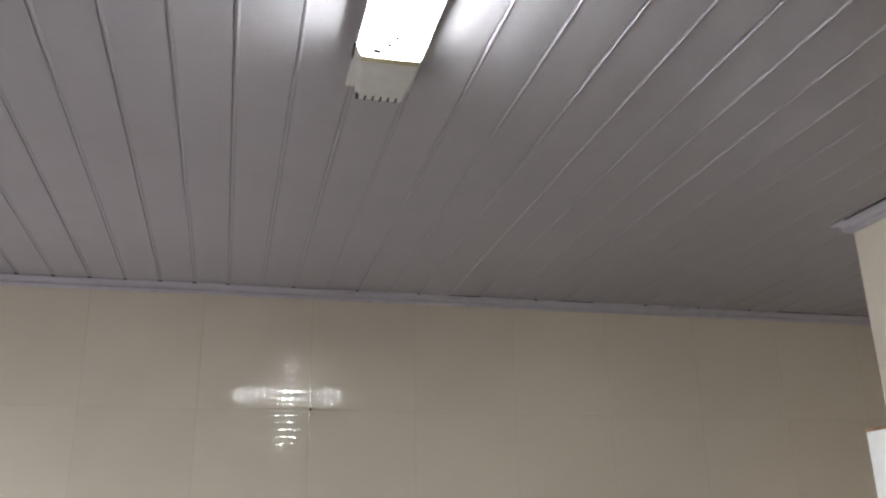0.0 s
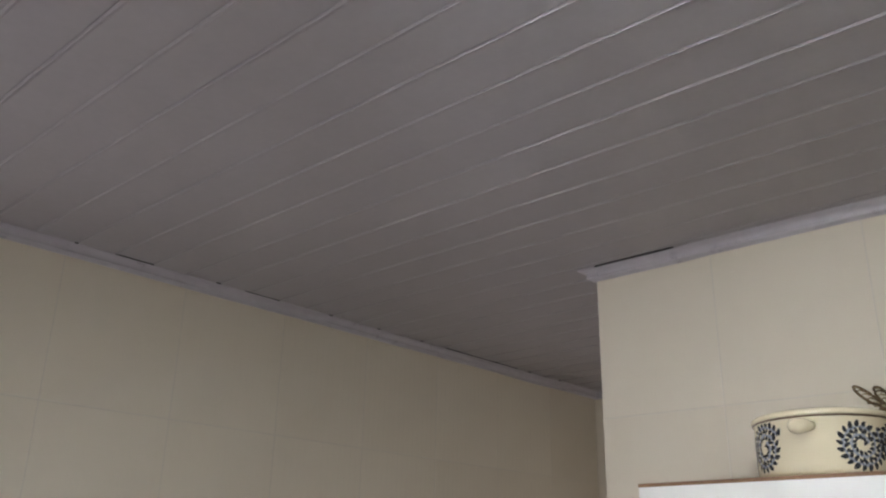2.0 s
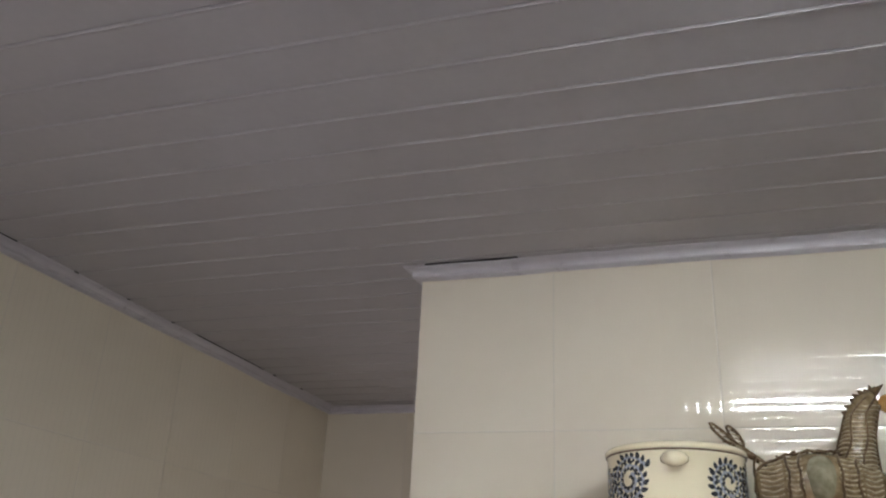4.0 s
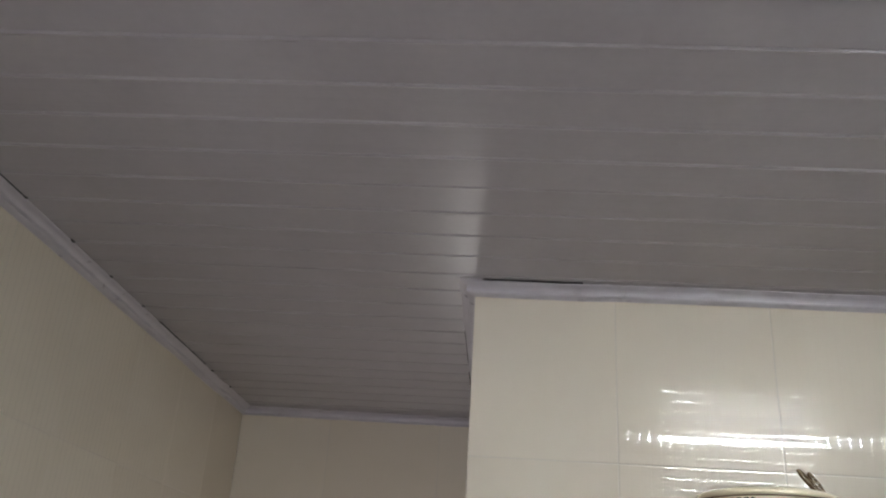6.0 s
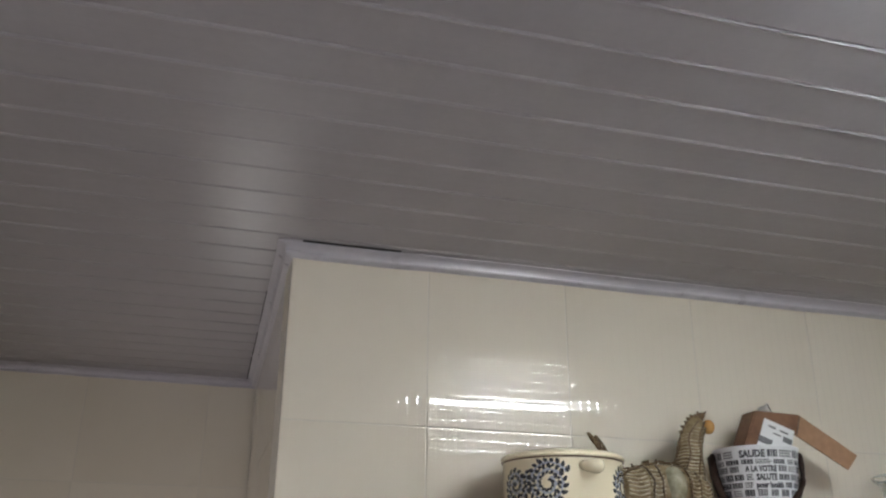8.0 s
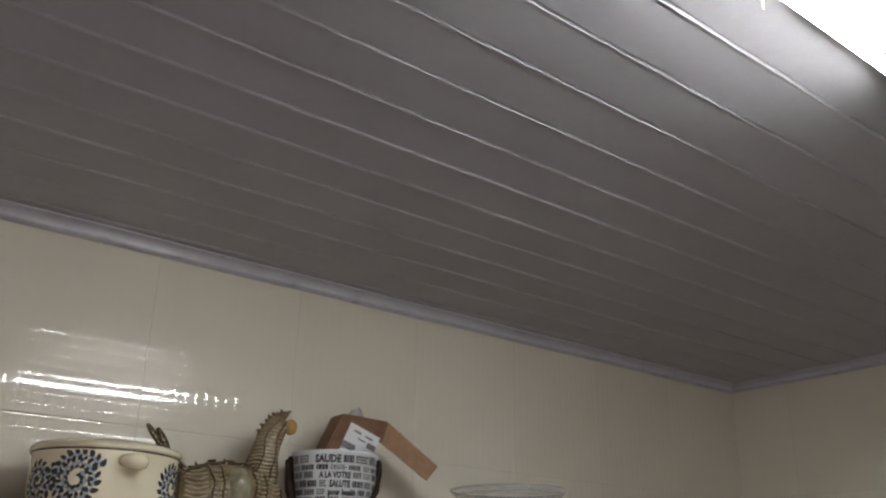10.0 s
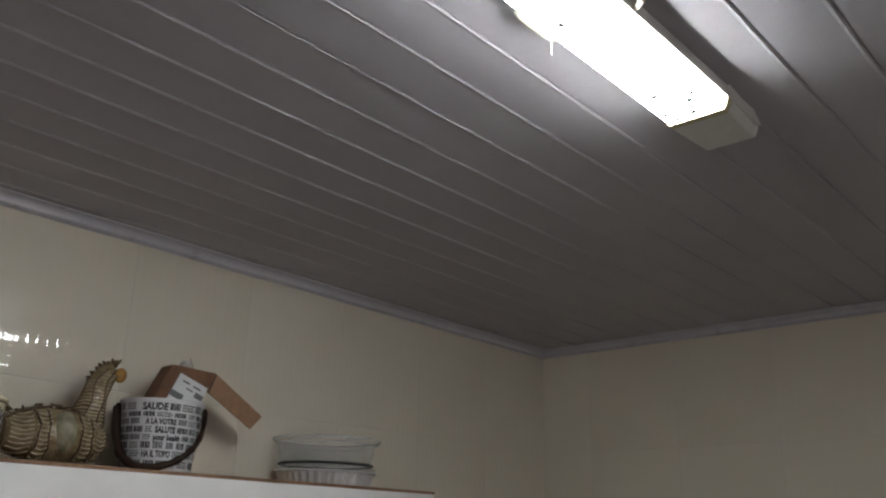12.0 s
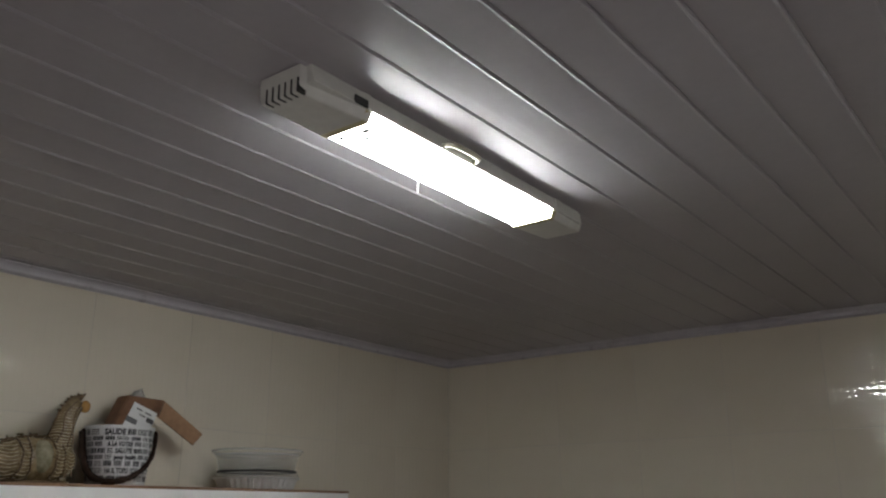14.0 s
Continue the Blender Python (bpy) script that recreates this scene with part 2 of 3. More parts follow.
def build_ceiling():
    """Plastic strips a tenth of a metre wide, each with a stepped groove along its edge."""
    rng = random.Random(4)
    bm = bmesh.new()
    outline = []
    k = -14
    while k <= 30:
        x = 0.1 * k
        deep = 0.0026 if k % 2 == 0 else 0.0020
        lift = rng.uniform(-0.0003, 0.0003)
        outline += [(x - 0.0034, CEIL + lift), (x - 0.0026, CEIL + deep), (x - 0.0006, CEIL + deep), (x, CEIL + 0.0008),
                    (x + 0.0022, CEIL - 0.0014), (x + 0.0040, CEIL - 0.0013), (x + 0.0074, CEIL + lift)]
        k += 1
    outline += [(3.02, CEIL), (3.02, CEIL + 0.06), (-1.46, CEIL + 0.06), (-1.46, CEIL)]
    extrude_y(bm, outline, -3.56, 0.09)
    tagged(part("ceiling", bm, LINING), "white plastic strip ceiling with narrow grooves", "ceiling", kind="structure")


def inset_corners(d):
    """The plan's corners moved into the room by d."""
    n = len(CORNERS)
    lines = []
    for i in range(n):
        p, q = Vector(CORNERS[i]), Vector(CORNERS[(i + 1) % n])
        u = (q - p).normalized()
        inward = Vector((u.y, -u.x))
        lines.append((p + d * inward, u))
    out = []
    for i in range(n):
        (p, u), (q, v) = lines[i - 1], lines[i]
        t = ((q - p).cross(v)) / u.cross(v)
        out.append(p + t * u)
    return out


def build_cornices():
    """A small cyma moulding with a bead below, mitred at the corners; it sags off the lining here and there."""
    profile = [(0.0335, 0.0), (0.0335, -0.0025), (0.030, -0.0042), (0.024, -0.0062), (0.019, -0.0095), (0.0158, -0.0145), (0.0148, -0.0205),
               (0.0160, -0.0240), (0.0152, -0.0280), (0.0112, -0.0305), (0.0070, -0.0320), (0.0040, -0.0335), (0.0, -0.0335), (0.0, 0.0)]
    profile = [(d, h * 0.8) for d, h in profile]
    rings = [inset_corners(d) for d, _ in profile]
    names = ["north", "east", "return", "pier", "south", "west"]
    sags = {0: [(0.78, 0.80, 0.0016), (0.87, 0.92, 0.0022)], 3: [(0.0, 0.10, 0.0035)]}
    for i, name in enumerate(names):
        bm = bmesh.new()
        cuts = sorted({0.0, 1.0, *[c / 60 for c in range(1, 60)]})
        rows = []
        for f in cuts:
            drop = 0.0006 * (1 + math.sin(f * 37.0 + i)) + sum(max(0.0, s * min(1.0, 6 * min(f - a + 0.01, b - f + 0.01) / (b - a))) for a, b, s in sags.get(i, []) if a - 0.01 < f < b + 0.01)
            row = []
            for (d, h), ring in zip(profile, rings):
                p = ring[i].lerp(ring[(i + 1) % len(names)], f)
                row.append(bm.verts.new((p.x, p.y, CEIL + h - drop)))
            rows.append(row)
        n = len(profile)
        for a, b in zip(rows, rows[1:]):
            for k in range(n):
                bm.faces.new((a[k], a[(k + 1) % n], b[(k + 1) % n], b[k]))
        bm.faces.new(rows[0])
        bm.faces.new(rows[-1])
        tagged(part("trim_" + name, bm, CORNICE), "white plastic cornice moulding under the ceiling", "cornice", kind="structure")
    # the pushed-on corner cap at the outer corner of the pier
    bm = bmesh.new()
    cx, cy = CORNERS[3]
    cap_profile = [(d + 0.0022, h) for d, h in profile[:-2]] + [(0.002, -0.0282), (0.002, -0.0008)]
    for along in ((0.0, -1.0), (1.0, 0.0)):
        rows = []
        for s in (-1.0, 0.014):
            row = []
            for d, h in cap_profile:
                e = -d if s < 0 else s
                row.append(bm.verts.new((cx - d, cy - e, CEIL + h - 0.0012) if along[0] == 0 else (cx + e, cy + d, CEIL + h - 0.0012)))
            rows.append(row)
        n = len(cap_profile)
        for k in range(n):
            bm.faces.new((rows[0][k], rows[0][(k + 1) % n], rows[1][(k + 1) % n], rows[1][k]))
        bm.faces.new(rows[1])
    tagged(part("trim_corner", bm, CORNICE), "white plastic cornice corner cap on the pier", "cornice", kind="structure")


def build_window(name, width, z0, z1, m, label):
    """Slim aluminium frame with one pane, in its own plane, set into an opening."""
    bm = bmesh.new()
    for lo, hi in (((0, z0), (0.02, z1)), ((width - 0.02, z0), (width, z1)), ((0.02, z0), (width - 0.02, z0 + 0.02)), ((0.02, z1 - 0.02), (width - 0.02, z1))):
        box(bm, (lo[0], 0.040, lo[1]), (hi[0], 0.058, hi[1]), 0.002, 1)
    ob = part(name, bm, FITTING, m=m)
    tagged(ob, label, "window", kind="structure")
    pane = part("pane", box(bmesh.new(), (0.02, 0.047, z0 + 0.02), (width - 0.02, 0.051, z1 - 0.02)), PANE, ob, "clear glass pane")
    pane.visible_shadow = False


def build_windows():
    w0, w1, z0, z1 = EAST_WINDOW
    build_window("window_1", w1 - w0, z0, z1, pose(2.930, 0.004 - w0, 0, 0, 0, -90), "narrow grey aluminium window in the tiled recess")
    x0, x1, z0, z1 = RECESS_FILL_OPENING
    # added opening that houses the ceiling fill lamp, below the seen wall
    k0, k1, q0, q1 = KITCHEN_FILL_OPENING
    build_window("fill_window_4", k1 - k0, q0, q1, pose(k0, 0.020, 0), "unseen wide grey aluminium window added for fill light in the tiled kitchen wall")
    # added frame round the recess fill lamp, out of view
    build_window("fill_window_2", x1 - x0, z0, z1, pose(x0, 0.033, 0), "unseen wide grey aluminium window added for fill light in the tiled wall")
    y0, y1, z0, z1 = WEST_WINDOW
    build_window("window_3", y1 - y0, z0, z1, pose(WEST, y0, 0, 0, 0, 90), "grey aluminium window in the plaster wall")
    y0, y1, z0, z1 = HIGH_WINDOW
    build_window("window_5", y1 - y0, z0, z1, pose(WEST, y0, 0, 0, 0, 90), "small high grey aluminium window in the plaster wall")


def build_walls():
    """Wall slabs set back behind their tiles, with window openings, the added north ones too."""
    names = ["wall_north", "wall_east", "wall_return", "wall_pier", "wall_south", "wall_west"]
    walls = {}
    for i, name in enumerate(names):
        p, q = Vector(CORNERS[i]), Vector(CORNERS[(i + 1) % 6])
        length = (q - p).length
        u = (q - p) / length
        turn = Matrix(((u.x, -u.y, 0, p.x), (u.y, u.x, 0, p.y), (0, 0, 1, 0), (0, 0, 0, 1)))
        a = 0.0006 if name == "wall_pier" else -0.05
        b = length - 0.006 if name == "wall_return" else length + 0.05
        bm = bmesh.new()
        if name == "wall_west":
            cuts = [(y0 - p.y, y1 - p.y, z0, z1) for y0, y1, z0, z1 in (HIGH_WINDOW, WEST_WINDOW)]
            posts = [a, *cuts[0][:2], *cuts[1][:2], b]
            for w0, w1 in zip(posts[::2], posts[1::2]):
                box(bm, (w0, 0.0, 0.0), (w1, 0.14, CEIL + 0.03))
            for w0, w1, z0, z1 in cuts:
                box(bm, (w0, 0.0, 0.0), (w1, 0.14, z0))
                box(bm, (w0, 0.0, z1), (w1, 0.14, CEIL + 0.03))
            ob = part(name, bm, PLASTER, m=turn)
        elif name == "wall_north":
            spans = [(x0 - p.x, x1 - p.x) for x0, x1 in (KITCHEN_FILL_OPENING[:2], RECESS_FILL_OPENING[:2])]
            z0, z1 = RECESS_FILL_OPENING[2:]
            posts = [a, *spans[0], *spans[1], b]
            for w0, w1 in zip(posts[::2], posts[1::2]):
                box(bm, (w0, 0.0006, z0), (w1, 0.14, z1))
            box(bm, (a, 0.0006, 0.0), (b, 0.14, z0))
            box(bm, (a, 0.0006, z1), (b, 0.14, CEIL + 0.03))
            ob = part(name, bm, GROUT, m=turn)
        elif name == "wall_east":
            # openings below the part that is seen
            w0, w1, z0, z1 = EAST_WINDOW
            for lo, hi in (((a, 0), (w0, CEIL + 0.03)), ((w1, 0), (b, CEIL + 0.03)), ((w0, 0), (w1, z0)), ((w0, z1), (w1, CEIL + 0.03))):
                box(bm, (lo[0], 0.0006, lo[1]), (hi[0], 0.14, hi[1]))
            ob = part(name, bm, GROUT, m=turn)
        else:
            box(bm, (a, 0.0006, 0.0), (b, 0.14, CEIL + 0.03))
            ob = part(name, bm, GROUT, m=turn)
        tagged(ob, "wall clad in glossy cream square-relief tiles" if name != "wall_west" else "plain painted plaster wall", "wall", kind="structure")
        walls[name] = (ob, length)
    return walls


def build_gap_shade():
    """Solid black bars as the shade in slits where the strips end above the cornice."""
    rng = random.Random(21)
    bm = bmesh.new()

    def lip_at(x):
        (ax, ay), (bx, by) = CORNERS[:2]
        return ay + (by - ay) * (x - ax) / (bx - ax) - 0.0335
    for k in range(-7, 28):
        if k % 2 == 0 or k < 0:
            w = rng.uniform(0.005, 0.010)
            lip = lip_at(0.1 * k)
            box(bm, (0.1 * k - w, lip - 0.0040, CEIL - 0.0022), (0.1 * k + w * 0.6, lip + 0.004, CEIL + 0.001))
    for x0, x1 in ((1.085, 1.20), (0.70, 0.80), (1.92, 2.32)):
        lip = lip_at(0.5 * (x0 + x1))
        box(bm, (x0, lip - 0.0028, CEIL - 0.0018), (x1, lip + 0.004, CEIL + 0.001))
    box(bm, (1.5190, -1.10, CEIL - 0.0022), (1.527, -0.885, CEIL + 0.001))
    # black bars for the shaded slits over the cornice of the recess's return
    (ax, ay), (bx, by) = CORNERS[3], CORNERS[2]
    for f0, f1, w in ((0.24, 0.45, 0.0022), (0.52, 0.72, 0.003), (0.74, 0.97, 0.004)):
        p, q = Vector((ax, ay + 0.0335)).lerp(Vector((bx, by + 0.0335)), f0), Vector((ax, ay + 0.0335)).lerp(Vector((bx, by + 0.0335)), f1)
        lower = [bm.verts.new((c.x, c.y + d, CEIL - 0.0016)) for c, d in ((p, 0.0), (q, 0.0), (q, w), (p, w))]
        upper = [bm.verts.new((v.co.x, v.co.y, CEIL + 0.001)) for v in lower]
        for k in range(4):
            bm.faces.new((lower[k], lower[(k + 1) % 4], upper[(k + 1) % 4], upper[k]))
        bm.faces.new(lower)
        bm.faces.new(upper)
    tagged(part("trim_gap_shade", bm, DARK), "black bars for the shade in gaps between ceiling strips and cornice", "gap", kind="structure")


def build_nail():
    bm = tube(bmesh.new(), [(0.0, 0.004, 0.0), (0.0, -0.006, 0.001), (0.003, -0.012, 0.003)], [0.0022, 0.0022, 0.0030], 8)
    tagged(part("nail", bm, STRAP, m=pose(0.264, 0.022, 2.124)), "small dark nail in a wall tile joint", "nail")


# ---------------------------------------------------------------- ceiling lamp
def build_lamp():
    """Sealed batten: grey tray and end caps, a lit ribbed lens, wire latches."""
    mid = 0.239
    thing = holder("ceiling_lamp", pose(mid, -1.72, CEIL), "lit grey plastic batten lamp screwed to the ceiling", "lamp")
    # tray against the ceiling
    bm = extrude_y(bmesh.new(), [(-0.047, 0.0), (-0.050, -0.012), (-0.0535, -0.0265), (-0.0550, -0.0275), (-0.0545, -0.0300), (0.0545, -0.0300), (0.0550, -0.0275), (0.0535, -0.0265), (0.050, -0.012), (0.047, 0.0)], -0.42, 0.385)
    part("tray", bm, FITTING, thing)
    # lens: a trapezium in section with fine ribs across its length
    bm = bmesh.new()
    sect = [(-0.0510, -0.0295), (-0.0515, -0.0320), (-0.0500, -0.0350), (-0.0440, -0.0455), (-0.0415, -0.0465),
            (0.0415, -0.0465), (0.0440, -0.0455), (0.0500, -0.0350), (0.0515, -0.0320), (0.0510, -0.0295)]
    rows = []
    count = 200
    for k in range(count + 1):
        y = -0.300 + 0.562 * k / count
        grow = 1.0 if k % 2 else 0.978
        rows.append([bm.verts.new((x * grow, y, -0.0295 + (zz + 0.0295) * grow)) for x, zz in sect])
    m = len(sect)
    for a, b in zip(rows, rows[1:]):
        for k in range(m):
            f = bm.faces.new((a[k], a[(k + 1) % m], b[(k + 1) % m], b[k]))
            f.material_index = 0 if k in (3, 4, 5) else 1
    for ring_ends in (rows[0], rows[-1]):
        bm.faces.new(ring_ends).material_index = 1
    part("lens", bm, [LENS, LENS_SIDE], thing, "glowing white ribbed lens")

    # end caps
    def end_cap(y0, y1, slots):
        bm = bmesh.new()
        sect = [(-0.0530, -0.0010), (-0.0550, -0.018), (-0.0530, -0.036), (-0.047, -0.0475), (0.047, -0.0475), (0.0530, -0.036), (0.0550, -0.018), (0.0530, -0.0010)]
        a = [bm.verts.new((x, y0, zz)) for x, zz in sect]
        far = [(x * (0.80 if slots else 0.88) + (0.006 if slots else 0.002), zz * (0.96 if slots else 0.88)) for x, zz in sect]
        b = [bm.verts.new((x, y1, zz)) for x, zz in far]
        m = len(sect)
        for k in range(m):
            bm.faces.new((a[k], a[(k + 1) % m], b[(k + 1) % m], b[k]))
        bm.faces.new(a)
        bm.faces.new(b)
        bmesh.ops.bevel(bm, geom=list(bm.edges), offset=0.0025, segments=2, affect="EDGES", profile=0.5)
        c = part("end_cap", bm, FITTING, thing, "grey plastic end cap")
        if slots:
            # slots and notch are black blocks, their inner shade given as colour
            for k in range(6):
                bm = box(bmesh.new(), (-0.036 + k * 0.0132, y1 - 0.016, -0.0468), (-0.0315 + k * 0.0132, y1 + 0.0012, -0.022), 0.0015, 1)
                part("vent_slot", bm, DARK, c, "black block for the shade in a vent slot")
            bm = box(bmesh.new(), (-0.0565, y0 + 0.010, -0.030), (-0.0530, y0 + 0.040, -0.016), 0.001, 1)
            part("side_notch", bm, DARK, c, "black block for the shade in a side notch")
    end_cap(0.260, 0.398, True)
    end_cap(-0.312, -0.434, False)
    # clear bands that seat the lens in its end caps
    for y in (-0.3135, 0.2585):
        sect_band = [(-0.0525, -0.0290), (-0.0530, -0.0325), (-0.0452, -0.0480), (0.0452, -0.0480), (0.0530, -0.0325), (0.0525, -0.0290)]
        bm = extrude_y(bmesh.new(), sect_band, y, y + 0.0140)
        part("end_band", bm, BAND, thing, "yellowed plastic band at the lens end")
    # screws in the plain end
    for x, zz in ((-0.030, -0.012), (0.004, -0.014), (0.030, -0.010)):
        bm = bmesh.new()
        bmesh.ops.create_icosphere(bm, subdivisions=1, radius=0.0032)
        part("screw", bm, DARK, thing, "small dark screw", m=Matrix.Translation((x, -0.434, zz - 0.022)))
    # latches on both long sides
    for side in (-1, 1):
        for y in (0.028,):
            bm = bmesh.new()
            pts = [(side * 0.0490, y - 0.046, -0.022), (side * 0.0580, y - 0.045, -0.0215), (side * 0.0680, y - 0.038, -0.021), (side * 0.0700, y - 0.028, -0.021), (side * 0.0705, y, -0.021),
                   (side * 0.0700, y + 0.028, -0.021), (side * 0.0680, y + 0.038, -0.021), (side * 0.0580, y + 0.045, -0.0215), (side * 0.0490, y + 0.046, -0.022)]
            tube(bm, pts, 0.0052, 8)
            part("latch", bm, LATCH, thing, "ivory plastic latch", smooth=True)
    # dead insects lying in the lens
    for x, y, turn, size in ((-0.025, 0.241, 10, 0.016), (0.026, 0.244, -20, 0.012), (-0.009, 0.220, 30, 0.012), (-0.001, 0.199, 5, 0.010), (0.004, 0.183, 60, 0.009),
                             (0.019, 0.041, 70, 0.011), (0.018, -0.200, 20, 0.012), (-0.006, -0.278, -30, 0.013), (0.032, -0.262, 15, 0.011), (0.024, -0.284, 50, 0.011), (-0.018, -0.240, 15, 0.012), (-0.030, -0.222, -25, 0.010)):
        bm = bmesh.new()
        bmesh.ops.create_icosphere(bm, subdivisions=2, radius=1.0)
        for v in bm.verts:
            v.co = Vector((v.co.x * size * 0.5, v.co.y * size * 0.36, v.co.z * 0.0030))
        part("speck", bm, DARK, thing, "dark dead insect in the lens", m=Matrix.Translation((x, y, -0.0478)) @ Matrix.Rotation(radians(turn), 4, "Z"))
    # thread caught on the lens
    bm = tube(bmesh.new(), [(0.052, 0.012, -0.036), (0.0535, 0.012, -0.046), (0.0525, 0.0135, -0.056), (0.0535, 0.012, -0.064)], 0.0006, 6)
    part("thread", bm, THREAD, thing, "white thread hanging from the lens")
    return thing


# ---------------------------------------------------------------- wall cabinet
FRONT = 1.287
def build_cabinet():
    y0, y1 = -2.600, -1.106
    thing = holder("wall_cabinet", pose(1.42, -1.853, 1.30), "white laminate wall cabinet with raw brown top edge", "cabinet")
    back = 1.556

    def put(name, lo, hi, material, label="", bevel=0.0008):
        bm = box(bmesh.new(), (lo[0] - 1.42, lo[1] + 1.853, lo[2] - 1.30), (hi[0] - 1.42, hi[1] + 1.853, hi[2] - 1.30), bevel, 1)
        return part(name, bm, material, thing, label)
    z0 = 1.30
    put("side_panel", (FRONT + 0.018, y0, z0), (back, y0 + 0.015, TOP - 0.015), BOARD)
    put("side_panel", (FRONT + 0.018, y1 - 0.015, z0), (back, y1, TOP - 0.015), BOARD)
    put("bottom_panel", (FRONT + 0.018, y0 + 0.015, z0), (back, y1 - 0.015, z0 + 0.015), BOARD)
    put("back_panel", (back - 0.004, y0 + 0.015, z0 + 0.015), (back, y1 - 0.015, TOP - 0.015), BOARD)
    put("top_panel", (FRONT + 0.002, y0, TOP - 0.015), (back, y1, TOP), EDGE, "raw brown chipboard top")
    put("edge_strip", (FRONT - 0.0005, y0 - 0.0008, TOP - 0.0062), (FRONT + 0.002, y1 + 0.0008, TOP + 0.0003), EDGE, "raw brown chipboard edge", 0.0005)
    put("front_panel", (FRONT, y0, z0), (FRONT + 0.017, y1, TOP - 0.0066), BOARD, "plain white laminate front")
    return thing


# ---------------------------------------------------------------- enamel pot
def leaf(bm, centre, angle, length, width, place, index):
    """A flat leaf drawn at centre, turned by angle, carried onto the pot by place()."""
    verts = []
    for k in range(8):
        a = 2 * math.pi * k / 8
        lx, ly = length * 0.5 * math.cos(a), width * 0.5 * math.sin(a) * (1.0 - 0.35 * math.cos(a))
        verts.append(bm.verts.new(place(centre[0] + lx * math.cos(angle) - ly * math.sin(angle), centre[1] + lx * math.sin(angle) + ly * math.cos(angle))))
    f = bm.faces.new(verts)
    f.material_index = index


def build_pot():
    r = 0.1175
    thing = holder("enamel_pot", pose(1.4180, -1.4165, TOP), "cream enamel cooking pot with blue leaf rosettes", "pot")
    bm = bmesh.new()
    rings = lathe(bm, [(r - 0.014, 0.0), (r - 0.005, 0.002), (r - 0.001, 0.008), (r, 0.02), (r, 0.096), (r + 0.002, 0.100)], 96)
    cap(bm, rings[0][::-1])
    cap(bm, rings[-1])
    part("body", bm, ENAMEL, thing, smooth=True)
    bm = bmesh.new()
    rings = lathe(bm, [(r + 0.0005, 0.0982), (r + 0.0030, 0.0992), (r + 0.0034, 0.1012), (r + 0.0005, 0.1024)], 96)
    cap(bm, rings[0][::-1])
    cap(bm, rings[-1])
    part("rim", bm, ENAMEL_RIM, thing, "dark worn rim line", smooth=True)
    bm = bmesh.new()
    rings = lathe(bm, [(r - 0.001, 0.1012), (r + 0.0040, 0.1022), (r + 0.0048, 0.1050), (r + 0.0040, 0.1090), (r - 0.001, 0.1130), (r - 0.012, 0.1162), (r - 0.030, 0.1195), (r - 0.06, 0.1230), (0.03, 0.125), (0.004, 0.1255)], 96)
    cap(bm, rings[0][::-1])
    cap(bm, rings[-1])
    part("lid", bm, ENAMEL, thing, smooth=True)
    # side lugs at front and back
    for turn in (183.0, 3.0):
        bm = bmesh.new()
        pts, rad = [], []
        for k in range(9):
            f = k / 8
            s = math.sin(math.pi * f)
            pts.append((r - 0.006 + 0.026 * s ** 0.7, -0.016 + 0.032 * f, 0.084 - 0.003 * s))
            rad.append(0.0080 + 0.0060 * s)
        tube(bm, pts, rad, 12)
        part("lug", bm, ENAMEL, thing, smooth=True, m=Matrix.Rotation(radians(turn), 4, "Z"))
    # painted rosettes, a whisker proud of the enamel
    for turn in (180 - 37, 180 - 73, 180 + 49, 180 + 85, 180 + 135, 180 - 125):
        bm = bmesh.new()
        base = radians(turn)

        def place(u, v, lift=0.0004):
            a = base + u / r
            return ((r + lift) * math.cos(a), (r + lift) * math.sin(a), 0.052 + v)
        swirl = 1.0 if turn in (143, 265, 55) else -1.0

        def spiral(a):
            rr = (0.0395 if turn in (143, 229) else 0.0330) - 0.0280 * a / (2 * math.pi * 2.1)
            return rr, rr * math.cos(swirl * a + 0.6), rr * math.sin(swirl * a + 0.6)
        # pale washed stem that winds inwards
        prev = None
        for k in range(111):
            a = 2 * math.pi * 2.1 * k / 110
            rr, u, v = spiral(a)
            half = (0.0026 + 0.0012 * math.sin(7 * a)) / rr
            pair = [bm.verts.new(place(u * q, v * q, 0.0002)) for q in (1 - half, 1 + half)]
            if prev:
                bm.faces.new((prev[0], pair[0], pair[1], prev[1])).material_index = 1
            prev = pair
        # leaves on both sides of the stem, leaning along it
        a, k = 0.0, 0
        while a < 2 * math.pi * 2.1:
            rr, u, v = spiral(a)
            way = math.atan2(v, u)
            outer = k % 2 == 0
            off = 1 + (0.0062 if outer else -0.0052) / rr
            lean = way + swirl * (0.75 if outer else 2.4) + 0.22 * math.sin(k * 3.1 + turn)
            size = (0.0132 if outer and a < 6.5 else 0.0098) * (0.88 + 0.22 * math.sin(k * 2.2 + turn) ** 2)
            leaf(bm, (u * off, v * off), lean, size, size * 0.62, place, 0)
            # a thin pale stalk under each leaf
            leaf(bm, (u * (1 + (off - 1) * 0.4), v * (1 + (off - 1) * 0.4)), lean, size * 0.9, 0.0022, lambda x, y: place(x, y, 0.0003), 1)
            a += 0.0052 / rr
            k += 1
        part("rosette", bm, [INK, STEM], thing, "dark blue leaf rosette")
    return thing


